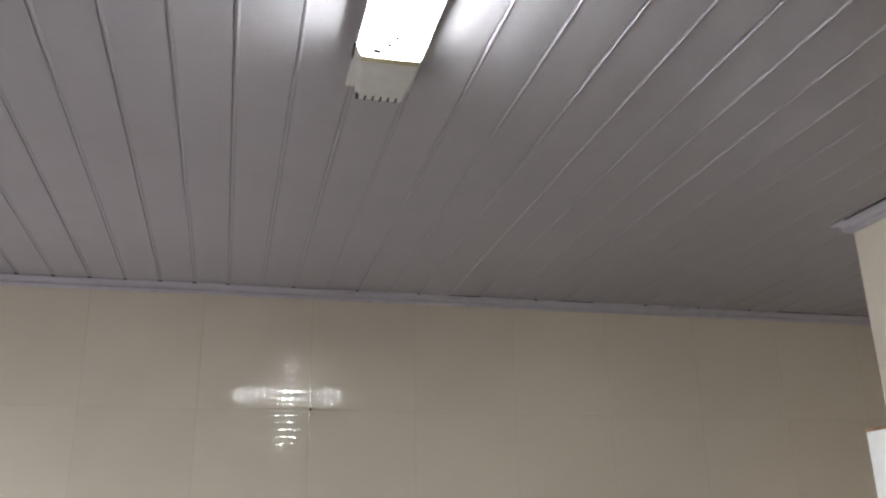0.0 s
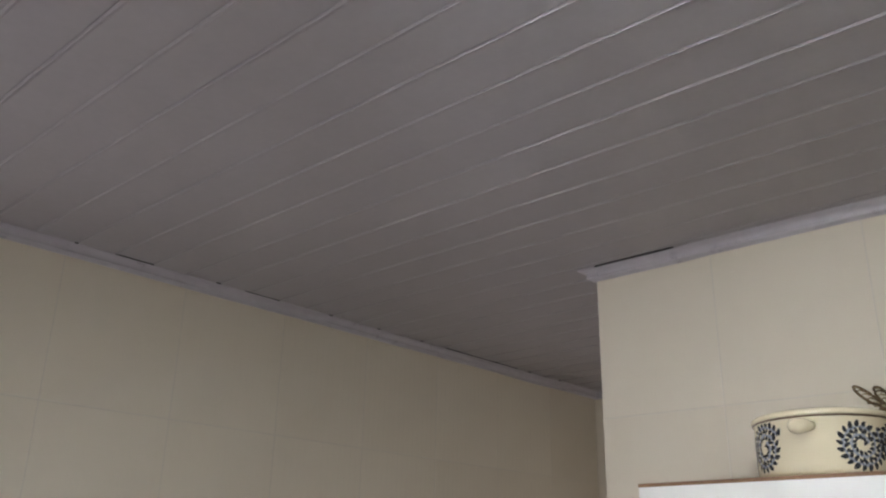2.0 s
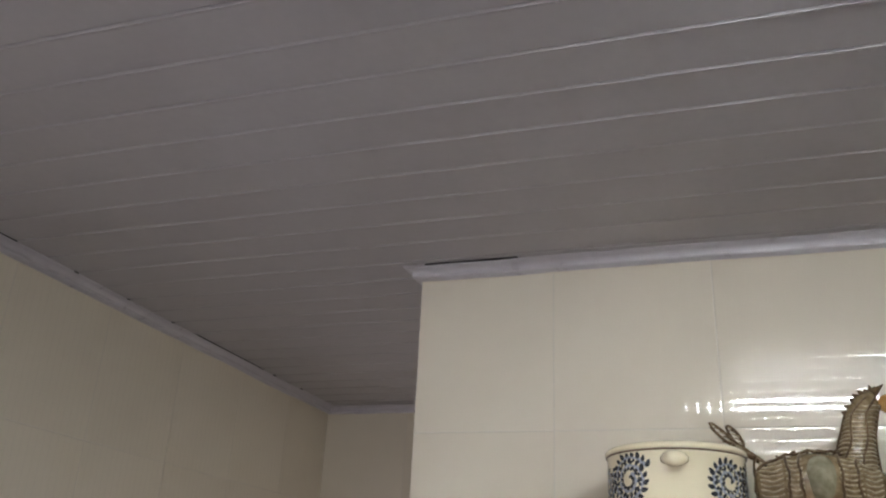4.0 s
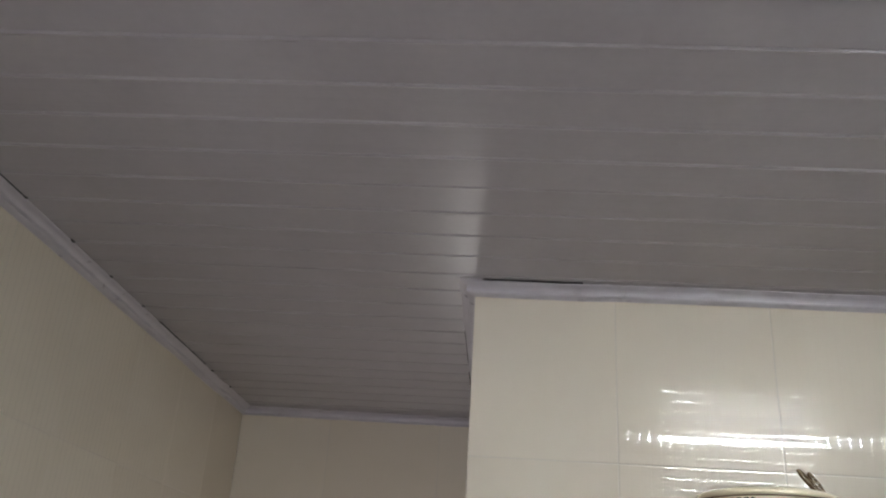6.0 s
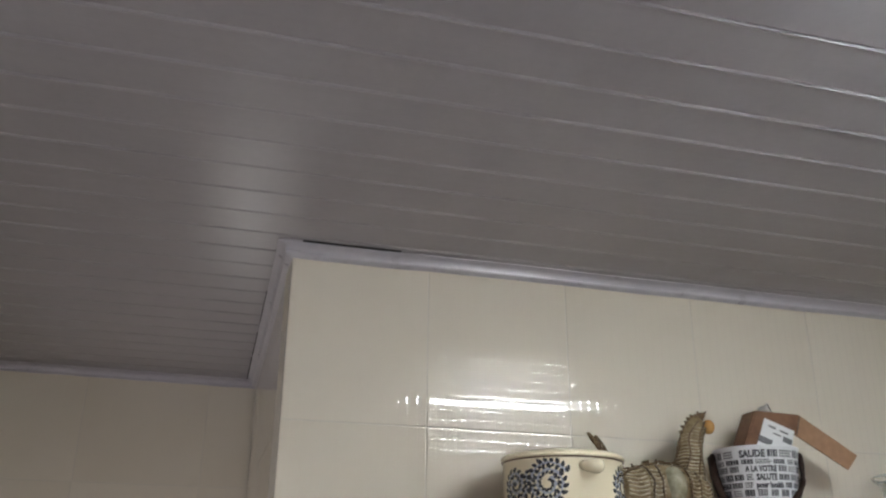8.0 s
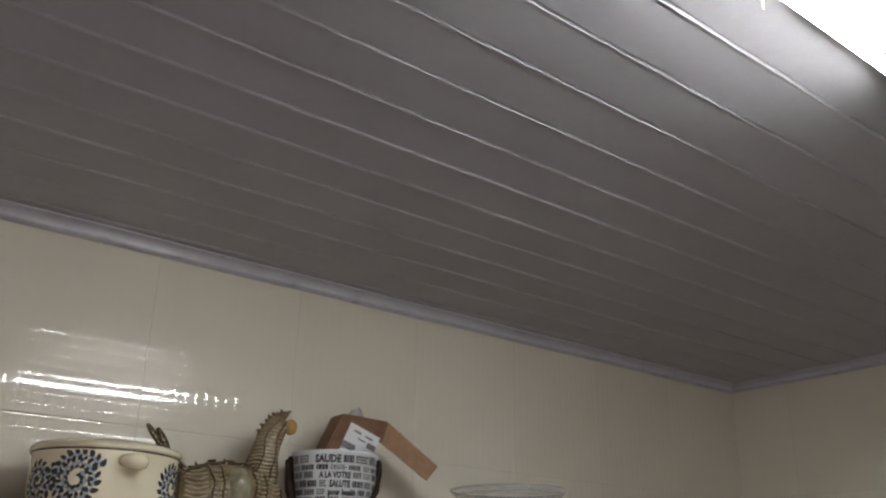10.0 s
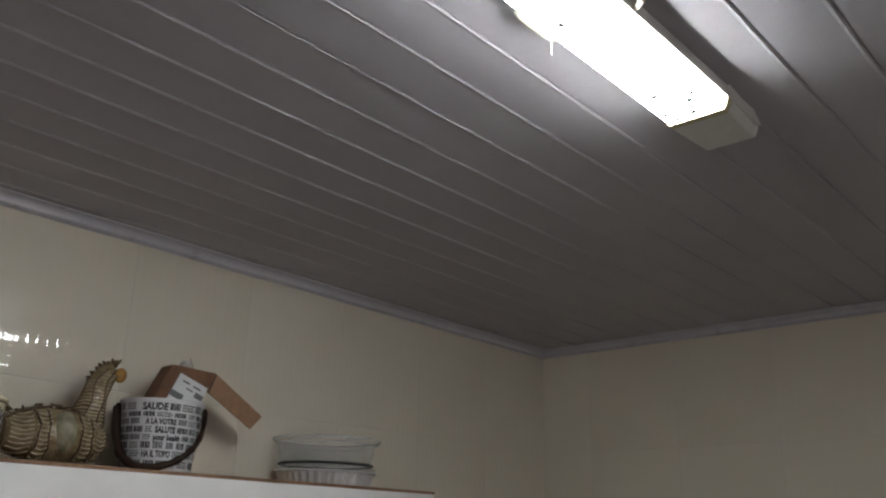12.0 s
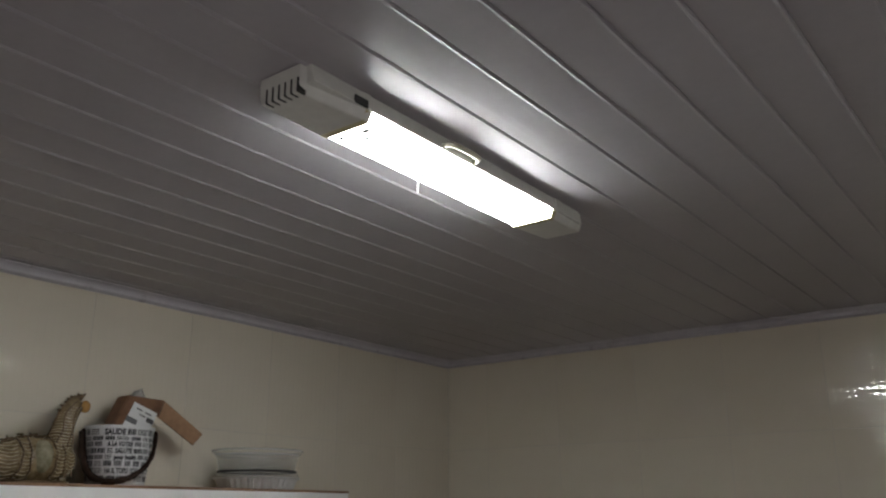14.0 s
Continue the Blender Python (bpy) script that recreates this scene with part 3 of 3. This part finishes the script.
# ---------------------------------------------------------------- bird-shaped dish
def build_bird():
    """One plain mesh: oval ribbed body, upright neck, small head, raised tail."""
    bm = bmesh.new()

    def loft(stations, sides=20, index=0):
        rings = []
        for c, ax, rx, rl in stations:
            ahead = Vector(ax).normalized()
            side = Vector((1, 0, 0))
            up = ahead.cross(side).normalized()
            rings.append([bm.verts.new(Vector(c) + rx * math.cos(a) * side + rl * math.sin(a) * up) for a in (2 * math.pi * k / sides for k in range(sides))])
        for a, b in zip(rings, rings[1:]):
            for k in range(sides):
                f = bm.faces.new((a[k], a[(k + 1) % sides], b[(k + 1) % sides], b[k]))
                f.material_index = index
        for ring in (rings[0], rings[-1]):
            bm.faces.new(ring).material_index = index
    # body along y, from tail to breast
    def girth(y):
        f = min(1.0, max(0.0, (0.105 - y) / 0.205))
        return math.sin(math.pi * (0.06 + 0.88 * f)) ** 0.55

    def wire(points, r, index, sides=5):
        pts = [Vector(q) for q in points]
        rings = []
        for i, q in enumerate(pts):
            way = (pts[min(i + 1, len(pts) - 1)] - pts[max(i - 1, 0)]).normalized()
            side = way.cross(Vector((0.31, 0.17, 0.93))).normalized()
            other = way.cross(side)
            rings.append([bm.verts.new(q + r * (math.cos(a) * side + math.sin(a) * other)) for a in (2 * math.pi * k / sides for k in range(sides))])
        for a, b in zip(rings, rings[1:]):
            for k in range(sides):
                bm.faces.new((a[k], a[(k + 1) % sides], b[(k + 1) % sides], b[k])).material_index = index

    body = []
    for k in range(17):
        y = 0.105 - 0.205 * k / 16
        body.append(((0, y, 0.058), (0, -1, 0), 0.062 * girth(y), 0.056 * girth(y)))
    loft(body, 28)

    def flank(y, z, side, out=0.0):
        g = girth(y)
        h = min(0.98, abs(z - 0.058) / (0.056 * g))
        return (side * (0.062 * g * math.sqrt(1 - h * h) + out), y, z)
    for side in (-1, 1):
        # stacked rungs of glass thread between upright strands of wire; one bare bulge between them
        for y0, y1 in ((0.096, 0.060), (0.056, 0.030), (-0.026, -0.060), (-0.062, -0.090)):
            for k in range(11):
                z = 0.016 + 0.0082 * k
                wire([flank(y0 + (y1 - y0) * j / 6, z - 0.0045 * math.sin(math.pi * j / 6) + 0.0007 * math.sin(3 * k + j * 1.7), side, 0.0004) for j in range(7)], 0.0019, 3)
        for y, lean in ((0.100, 0.004), (0.058, -0.006), (0.028, 0.007), (-0.024, -0.005), (-0.061, 0.008)):
            wire([flank(y + lean * math.sin(2.6 * j / 9) + 0.0015 * math.sin(1.9 * j), 0.008 + 0.0112 * j, side, 0.002) for j in range(10)], 0.0024, 1)
        # bare glass bulge
        loft([((side * 0.042, 0.002 - 0.027 * math.cos(a), 0.064), (0, 1, 0), 0.029 * math.sin(a) + 0.0004, 0.040 * math.sin(a) + 0.0004)
              for a in (math.pi * k / 10 for k in range(11))], 20, 4)
    # wire along the rim of the back
    for side in (-0.5, 0.5):
        wire([(side * 0.03, 0.100 - 0.012 * j, 0.058 + 0.056 * girth(0.100 - 0.012 * j) + 0.001 + 0.002 * math.sin(j * 2.1 + side)) for j in range(14)], 0.0026, 1)
    # neck rising to the head
    neck = ((-0.056, 0.050, 0, 0.038), (-0.059, 0.085, 0, 0.032), (-0.063, 0.125, 0, 0.027), (-0.069, 0.152, -0.1, 0.0240),
            (-0.077, 0.178, -0.3, 0.0230), (-0.087, 0.196, -0.5, 0.0205), (-0.095, 0.208, -0.8, 0.0140), (-0.100, 0.217, -1, 0.0040))
    loft([((0, y, z), (0, ay, 1), r, r * 1.06) for y, z, ay, r in neck], 18)

    def along(z):
        for (ya, za, _, ra), (yb, zb, _, rb) in zip(neck, neck[1:]):
            if za <= z <= zb:
                f = (z - za) / (zb - za)
                return ya + (yb - ya) * f, ra + (rb - ra) * f
        return neck[-1][0], neck[-1][3]
    for k in range(20):
        z = 0.056 + 0.0072 * k
        yc, rc = along(z)
        ring_points = [((rc + 0.0008) * math.cos(a), yc + (rc + 0.0008) * math.sin(a) * 1.05, z - 0.003 * abs(math.cos(2 * a)) + 0.0008 * math.sin(5 * k + a)) for a in (2 * math.pi * j / 20 for j in range(21))]
        wire(ring_points, 0.0016, 3)
    for turn_at in (35, 92, 150, 200, 262, 325):
        strand = []
        for k in range(14):
            z = 0.020 + 0.0142 * k
            yc, rc = along(max(0.050, z))
            a = radians(turn_at) + 0.16 * math.sin(k * 1.1 + turn_at)
            strand.append(((rc + 0.0022) * math.cos(a), yc + (rc + 0.0022) * 1.05 * math.sin(a), z))
        wire(strand, 0.0020, 1)
    # comb of small points along the crown
    crest = [((-0.053, 0.182), (0.96, 0.29)), ((-0.067, 0.204), (0.89, 0.45)), ((-0.082, 0.216), (0.72, 0.70)), ((-0.098, 0.221), (0.25, 0.97)), ((-0.108, 0.222), (-0.75, 0.66))]
    for k in range(9):
        i = min(3, k // 2)
        f = k / 2 - i
        p, way = (Vector(crest[i][n]).lerp(Vector(crest[i + 1][n]), f) for n in (0, 1))
        p, way = Vector((0, p.x, p.y)), Vector((0, way.x, way.y)).normalized() * (0.0075 + 0.002 * math.sin(k * 2.3) + 0.006 * (k == 8))
        loft([(p - way * 0.9, way, 0.008, 0.009), (p, way, 0.0052, 0.0056), (p + way, way, 0.0012, 0.0012)], 6, 1)
    # bead by the beak
    loft([((0, -0.106 - 0.013 * (1 - math.cos(a)), 0.197), (0, -1, 0), 0.014 * math.sin(a) + 0.0005, 0.0155 * math.sin(a) + 0.0005) for a in (math.pi * k / 8 for k in range(9))], 14, 2)
    # tail: two open loops of wire spread on a net stem
    wide, tall = Vector((0.68, -0.73, 0.0)), Vector((0, 0.60, 0.80))
    for k in (-1, 1):
        root, mid = Vector((0, 0.088, 0.098)), Vector((0, 0.128, 0.124))
        wire([root, root.lerp(mid, 0.5) + wide * 0.006 * k, mid + wide * 0.010 * k], 0.0046, 1, 6)
        centre = Vector((0, 0.142, 0.147)) + wide * 0.015 * k
        loop = [centre + wide * (0.0115 * math.cos(a) + 0.005 * k * math.sin(a)) + tall * 0.024 * math.sin(a) for a in (2 * math.pi * j / 18 for j in range(19))]
        wire(loop, 0.0027, 1)
        for j in range(6):
            a = radians(-72 + 24 * j)
            lean = 0.005 * k * math.sin(a)
            wire([centre + wide * (0.0115 * math.cos(a) + lean) + tall * 0.024 * math.sin(a), centre + wide * lean + tall * 0.024 * math.sin(a + 0.25), centre + wide * (lean - 0.0115 * math.cos(a)) + tall * 0.024 * math.sin(a)], 0.0015, 3 if j % 2 else 1)
    for j in range(7):
        c = Vector((0, 0.086, 0.096)).lerp(Vector((0, 0.134, 0.130)), j / 6)
        reach = 0.008 + 0.0022 * j
        wire([c - wide * reach + tall * 0.004, c + tall * 0.001 * j, c + wide * reach - tall * 0.002], 0.0024, 3 if j % 2 else 1)
    # curled wire ends along the back
    for k in range(7):
        y = 0.080 - 0.021 * k
        top = 0.058 + 0.056 * girth(y) - 0.002
        for p, q in (((0.010 * math.sin(k * 1.9), y, top), (0.012 * math.sin(k * 1.9), y - 0.006 * math.cos(k * 2.6), top + 0.008)), ((0.012 * math.sin(k * 1.9), y - 0.006 * math.cos(k * 2.6), top + 0.008), (0.010, y + 0.008 * math.sin(k * 1.3), top + 0.009))):
            way = Vector(q) - Vector(p)
            loft([(p, way, 0.0032, 0.0032), (q, way, 0.0016, 0.0016)], 6, 1)
    # dark base: an oval disc coloured as the shadow under the body
    loft([((0, 0.0, 0.0), (0, 0, 1), 0.060, 0.095), ((0, 0.0, 0.010), (0, 0, 1), 0.058, 0.092)], 24, 1)
    ob = part("figurine", bm, [BIRD, BIRD_DARK, AMBER, RUNG, BULGE], smooth=True, m=pose(1.440, -1.652, TOP))
    tagged(ob, "bird-shaped clear glass dish wrapped in rusty wire", "figurine")


# ---------------------------------------------------------------- printed bucket and what is in it
BUCKET = (1.435, -1.876)
def bucket_radius(z):
    return 0.0725 + (0.0870 - 0.0725) * z / 0.150


def bent_text(words, size, u, v):
    """Flat lettering with its lower left corner at (u, v), as a bmesh."""
    data = bpy.data.curves.new("words", "FONT")
    data.body, data.size, data.resolution_u, data.offset = words, size, 2, 0.0010
    ob = new("words", data)
    mesh = ob.evaluated_get(bpy.context.evaluated_depsgraph_get()).to_mesh()
    bm = bmesh.new()
    bm.from_mesh(mesh)
    width = max((p.co.x for p in bm.verts), default=0.0)
    for p in bm.verts:
        p.co = Vector((p.co.x + u, p.co.y + v, 0.0))
    bpy.data.objects.remove(ob)
    bpy.data.curves.remove(data)
    return bm, width


def build_bucket():
    thing = holder("printed_bucket", pose(BUCKET[0], BUCKET[1], TOP), "white bucket printed with grey words, brown strap handle", "bucket")
    bm = bmesh.new()
    outer = [(0.069, 0.0), (bucket_radius(0.004), 0.004), (bucket_radius(0.146), 0.146), (0.0885, 0.148), (0.0885, 0.151), (0.0835, 0.151), (0.068, 0.006)]
    rings = lathe(bm, outer, 72)
    cap(bm, rings[0][::-1])
    cap(bm, rings[-1])
    shell = part("shell", bm, PAPER, thing, smooth=False)
    for f in shell.data.polygons:
        f.use_smooth = abs(f.normal.z) < 0.9

    # printing: words that can be read, bars for the rest; u runs round the front towards -y
    rng = random.Random(11)
    face = radians(147)

    def wrap(bm):
        for p in bm.verts:
            rr = bucket_radius(p.co.y) + 0.0005
            a = face + p.co.x / 0.082
            p.co = Vector((rr * math.cos(a), rr * math.sin(a), p.co.y))
        return bm

    def bar_row(u0, u1, z, h, material):
        u = u0
        while u < u1 - 0.004:
            w = min(rng.uniform(0.0028, 0.0060), u1 - u)
            bm = bmesh.new()
            steps = 3
            lo = [bm.verts.new((u + w * k / steps, z, 0)) for k in range(steps + 1)]
            hi = [bm.verts.new((u + w * k / steps, z + h, 0)) for k in range(steps + 1)]
            for k in range(steps):
                bm.faces.new((lo[k], lo[k + 1], hi[k + 1], hi[k]))
            yield bm
            u += w + rng.uniform(0.0007, 0.0014)

    def merged(items):
        out = bmesh.new()
        for b in items:
            m = bpy.data.meshes.new("tmp")
            b.to_mesh(m)
            b.free()
            out.from_mesh(m)
            bpy.data.meshes.remove(m)
        return out

    rows = [(0.127, 0.0145), (0.113, 0.0095), (0.098, 0.0115), (0.081, 0.0125), (0.066, 0.011), (0.049, 0.013), (0.032, 0.013), (0.012, 0.014)]
    lettering = {0: [("SAUDE", -0.035, 0.050)], 2: [("A LA VOTRE", -0.026, 0.062)], 3: [("SALUTE", -0.006, 0.042)], 4: [("pour health", -0.008, 0.058)], 6: [("HA IL TOPO", -0.030, 0.062)]}
    for i, (z, h) in enumerate(rows):
        taken = []
        for words, u, room in lettering.get(i, []):
            bm, width = bent_text(words, h * 1.38, 0.0, 0.0)
            s = room / width
            for p in bm.verts:
                p.co = Vector((u + p.co.x * s, z + p.co.y, 0.0))
            part("word", wrap(bm), PRINT, thing, "dark printed word")
            taken.append((u - 0.004, u + room + 0.004))
        spans, u = [], -0.125
        for a, b in taken + [(0.125, 0.125)]:
            if a - u > 0.008:
                spans.append((u, a))
            u = b
        for a, b in spans:
            u = a
            while u < b - 0.006:
                w = min(rng.uniform(0.018, 0.034), b - u)
                split = rng.random() < 0.32
                bars = []
                if split:
                    for q in range(3):
                        bars += list(bar_row(u, u + w, z + h * (0.02 + 0.36 * q), h * 0.22, None))
                else:
                    bars = list(bar_row(u, u + w, z, h * rng.uniform(0.92, 1.08), None))
                if bars:
                    part("print_bar", wrap(merged(bars)), PRINT_GREY if rng.random() < 0.3 else PRINT, thing)
                u += w + 0.0035
    # strap: from a stud on the -y side round under the front to a stud on the +y side
    bm = bmesh.new()
    pts = []
    for k in range(33):
        f = k / 32
        a = radians(246 - 182 * f)
        dip = math.sin(math.pi * f ** 1.3)
        z = 0.138 - 0.128 * dip ** 0.55
        rr = bucket_radius(z) + 0.006 + 0.010 * dip
        pts.append((rr * math.cos(a), rr * math.sin(a), z))
    tube(bm, pts, [0.0052 + 0.0046 * k / 32 + 0.0010 * math.sin(k * 1.7) for k in range(33)], 8)
    part("strap", bm, STRAP, thing, "dark brown hanging strap handle", smooth=True)
    for a in (246, 64):
        bm = bmesh.new()
        rings = lathe(bm, [(0.007, 0.0), (0.0085, 0.003), (0.007, 0.008), (0.003, 0.010)], 14)
        cap(bm, rings[0][::-1])
        cap(bm, rings[-1])
        rr = bucket_radius(0.138)
        m = Matrix.Translation((rr * math.cos(radians(a)), rr * math.sin(radians(a)), 0.138)) @ Matrix.Rotation(radians(a), 4, "Z") @ Matrix.Rotation(radians(90), 4, "Y")
        part("stud", bm, STRAP, thing, "dark stud", smooth=True, m=m)


def build_carton():
    """A strip of folded brown card that leans out over the rim, with a printed slip on it."""
    thing = holder("folded_carton", pose(1.445, -1.919, TOP + 0.03), "torn brown cardboard carton standing in the bucket", "carton")
    outer = [(0.092, 0.110), (0.032, 0.234), (-0.076, 0.231), (-0.213, 0.150)]
    inner = [(0.050, 0.105), (0.006, 0.196), (-0.060, 0.188), (-0.184, 0.119)]
    names = ["side_flap", "top_flap", "end_flap"]
    for i, name in enumerate(names):
        bm = bmesh.new()
        quad = [outer[i], outer[i + 1], inner[i + 1], inner[i]]
        a = [bm.verts.new((-0.020, y, z - 0.03)) for y, z in quad]
        b = [bm.verts.new((-0.0165, y, z - 0.03)) for y, z in quad]
        for k in range(4):
            bm.faces.new((a[k], a[(k + 1) % 4], b[(k + 1) % 4], b[k]))
        bm.faces.new(a)
        bm.faces.new(b)
        # flange that runs back from the outer edge
        (ya, za), (yb, zb) = outer[i], outer[i + 1]
        n = Vector((-(zb - za), yb - ya)).normalized() * -0.0035
        q = [(ya, za), (yb, zb), (yb + n.x, zb + n.y), (ya + n.x, za + n.y)]
        c = [bm.verts.new((-0.0165, y, z - 0.03)) for y, z in q]
        d = [bm.verts.new((0.030, y, z - 0.03)) for y, z in q]
        for k in range(4):
            bm.faces.new((c[k], c[(k + 1) % 4], d[(k + 1) % 4], d[k]))
        bm.faces.new(c)
        bm.faces.new(d)
        part(name, bm, CARD_PALE if i == 2 else CARD, thing, "tan cardboard flap" if i == 2 else "")
    # dark fold between the top and the end
    bm = tube(bmesh.new(), [(-0.0208, -0.076, 0.200), (-0.0212, -0.069, 0.180), (-0.0208, -0.061, 0.159)], 0.0018, 6)
    part("fold", bm, ENAMEL_RIM, thing, "dark crushed fold line")
    # printed slip
    slip = [(0.016, 0.196), (-0.056, 0.171), (-0.034, 0.112), (0.052, 0.118)]
    bm = bmesh.new()
    a = [bm.verts.new((-0.0225, y, z - 0.005)) for y, z in slip]
    b = [bm.verts.new((-0.0206, y, z - 0.005)) for y, z in slip]
    for k in range(4):
        bm.faces.new((a[k], a[(k + 1) % 4], b[(k + 1) % 4], b[k]))
    bm.faces.new(a)
    bm.faces.new(b)
    slip_ob = part("slip", bm, PAPER, thing, "white printed slip of paper")
    for y, z, w, h in ((0.000, 0.172, 0.018, 0.004), (-0.028, 0.162, 0.020, 0.004), (0.022, 0.142, 0.034, 0.014), (-0.034, 0.144, 0.022, 0.012), (-0.010, 0.156, 0.020, 0.003)):
        bm = box(bmesh.new(), (-0.0232, -w / 2, -h / 2), (-0.0222, w / 2, h / 2))
        part("print_bar", bm, PRINT_GREY, slip_ob, m=Matrix.Translation((0, y, z)) @ Matrix.Rotation(radians(19), 4, "X"))


def build_bag():
    """A pinch of clear film poking up behind the carton."""
    bm = bmesh.new()
    bmesh.ops.create_icosphere(bm, subdivisions=3, radius=1.0)
    for v in bm.verts:
        k = 0.75 + 0.35 * noise.noise(v.co * 2.3)
        v.co = Vector((v.co.x * 0.026 * k, v.co.y * 0.034 * k, v.co.z * 0.048 * k))
    ob = part("plastic_bag", bm, BAG, smooth=True, m=pose(1.490, -1.955, TOP + 0.226))
    tagged(ob, "crumpled clear plastic film tucked behind the carton", "bag")


# ---------------------------------------------------------------- bowls
def build_bowls():
    at = (1.428, -2.345)
    tray = holder("foil_tray", pose(at[0], at[1], TOP), "round crimped aluminium foil tray on the cabinet", "tray")
    bm = bmesh.new()
    rings = lathe(bm, [(0.104, 0.0), (0.108, 0.002), (0.119, 0.031)], 216, 36, 0.0030)
    cap(bm, rings[0][::-1])
    part("wall", bm, FOIL, tray)
    bm = bmesh.new()
    lathe(bm, [(0.118, 0.031), (0.128, 0.032), (0.1300, 0.0345), (0.128, 0.0365), (0.117, 0.0355)], 96)
    part("rim", bm, FOIL, tray, "rolled foil rim", smooth=True)
    bm = bmesh.new()
    rings = lathe(bm, [(0.1165, 0.0365), (0.1255, 0.0370), (0.1260, 0.0450), (0.1235, 0.0490), (0.030, 0.0505)], 96)
    cap(bm, rings[0][::-1])
    cap(bm, rings[-1])
    part("lid", bm, BOWL, tray, "clear plastic lid", smooth=True)
    bowl = holder("plastic_bowl", pose(at[0] - 0.002, at[1] + 0.002, TOP + 0.0512), "smoky clear plastic bowl stacked on the foil tray", "bowl")
    bm = bmesh.new()
    outer = [(0.010, 0.0), (0.108, 0.0005), (0.114, 0.004), (0.1215, 0.040), (0.1240, 0.050), (0.1340, 0.0535), (0.1355, 0.062), (0.1335, 0.0635),
             (0.1310, 0.0560), (0.1215, 0.0525), (0.1190, 0.040), (0.1115, 0.006), (0.010, 0.003)]
    rings = lathe(bm, outer, 96)
    cap(bm, rings[0][::-1])
    cap(bm, rings[-1])
    part("shell", bm, BOWL, bowl, smooth=True)
    bm = bmesh.new()
    lathe(bm, [(0.1345, 0.0600), (0.1372, 0.0604), (0.1380, 0.0626), (0.1362, 0.0646), (0.1340, 0.0640)], 96)
    part("rim", bm, BOWL_RIM, bowl, "clear rolled rim", smooth=True)
    bm = bmesh.new()
    lathe(bm, [(0.1236, 0.0490), (0.1268, 0.0500), (0.1275, 0.0516), (0.1240, 0.0522)], 96)
    part("step", bm, BOWL_RIM, bowl, "clear step under the rim", smooth=True)
    bm = bmesh.new()
    lathe(bm, [(0.1085, -0.0008), (0.1190, -0.0006), (0.1196, 0.0044), (0.1085, 0.0040)], 96)
    part("foot_ring", bm, DARK, bowl, "dark foot ring", smooth=True)


# ---------------------------------------------------------------- wall tiles
def tile_mesh(w, h, glaze, store={}):
    key = (round(w, 4), round(h, 4), glaze.name)
    if key not in store:
        bm = bmesh.new()
        t, g = 0.0085, 0.0008
        loops = []
        for inset, depth in ((g, t), (g, 0.0011), (g + 0.0003, 0.0004), (g + 0.0012, 0.0)):
            loops.append([bm.verts.new(p) for p in ((inset, depth, inset), (w - inset, depth, inset), (w - inset, depth, h - inset), (inset, depth, h - inset))])
        for a, b in zip(loops, loops[1:]):
            for k in range(4):
                bm.faces.new((a[k], a[(k + 1) % 4], b[(k + 1) % 4], b[k]))
        bm.faces.new(loops[-1])
        store[key] = mesh_of(bm, glaze)
    return store[key]


def build_tiles(walls):
    """Rows of 0.33 m tiles hung from the joint under the cornice; each wall starts where its joints fall."""
    first = {"wall_north": 0.341, "wall_east": 0.330, "wall_return": 0.330, "wall_pier": 0.305, "wall_south": 0.200}
    rng = random.Random(8)
    for name, start in first.items():
        wall, length = walls[name]
        edges = [0.0] + [start + 0.3305 * k for k in range(-8, 20) if 0.02 < start + 0.3305 * k < length - 0.02] + [length]
        w0, w1, h0, h1 = EAST_WINDOW if name == "wall_east" else (9, 9, 9, 9)
        holes = [(x0 - WEST, x1 - WEST) for x0, x1 in (KITCHEN_FILL_OPENING[:2], RECESS_FILL_OPENING[:2])] if name == "wall_north" else []
        if name == "wall_east":
            edges = [0.0, 0.330, w0, w1, length]
        levels = [CEIL + 0.02, SEAM_Z] + [SEAM_Z - 0.33 * k for k in range(1, 7)] + [0.0]
        if name == "wall_east":
            levels = [CEIL + 0.02, SEAM_Z, h1, SEAM_Z - 0.33, SEAM_Z - 0.66, h0, 0.98, 0.59, 0.26, 0.0]
        if name == "wall_north":
            h0, h1 = RECESS_FILL_OPENING[2:]
            levels = [CEIL + 0.02, SEAM_Z, h1, h0, 0.72, 0.39, 0.0]
        for left, right in zip(edges, edges[1:]):
            for z1, z0 in zip(levels, levels[1:]):
                u0, u1 = left, right
                if name == "wall_north" and z0 >= h0 - 0.001 and z1 <= h1 + 0.001:
                    for x0, x1 in holes:
                        if u0 < x0 < u1:
                            u1 = x0
                        if u0 < x1 < u1:
                            u0 = x1
                    if any(u0 >= x0 - 0.001 and u1 <= x1 + 0.001 for x0, x1 in holes):
                        continue
                if u0 >= w0 - 0.001 and u1 <= w1 + 0.001 and z0 >= h0 - 0.001 and z1 <= h1 + 0.001:
                    continue
                ob = new("tile", tile_mesh(u1 - u0, z1 - z0, {"wall_south": TILE_EVEN, "wall_north": TILE_NORTH}.get(name, TILE)))
                ob.parent = wall
                ob.matrix_basis = Matrix.Translation((u0, rng.uniform(-0.0001, 0.0001), z0)) @ Euler((rng.uniform(-0.0006, 0.0006), 0, rng.uniform(-0.0006, 0.0006))).to_matrix().to_4x4()


build_floor()
build_ceiling()
build_cornices()
walls = build_walls()
build_windows()
build_gap_shade()
build_nail()
build_lamp()
build_cabinet()
build_pot()
build_bird()
build_bucket()
build_carton()
build_bag()
build_bowls()
build_tiles(walls)
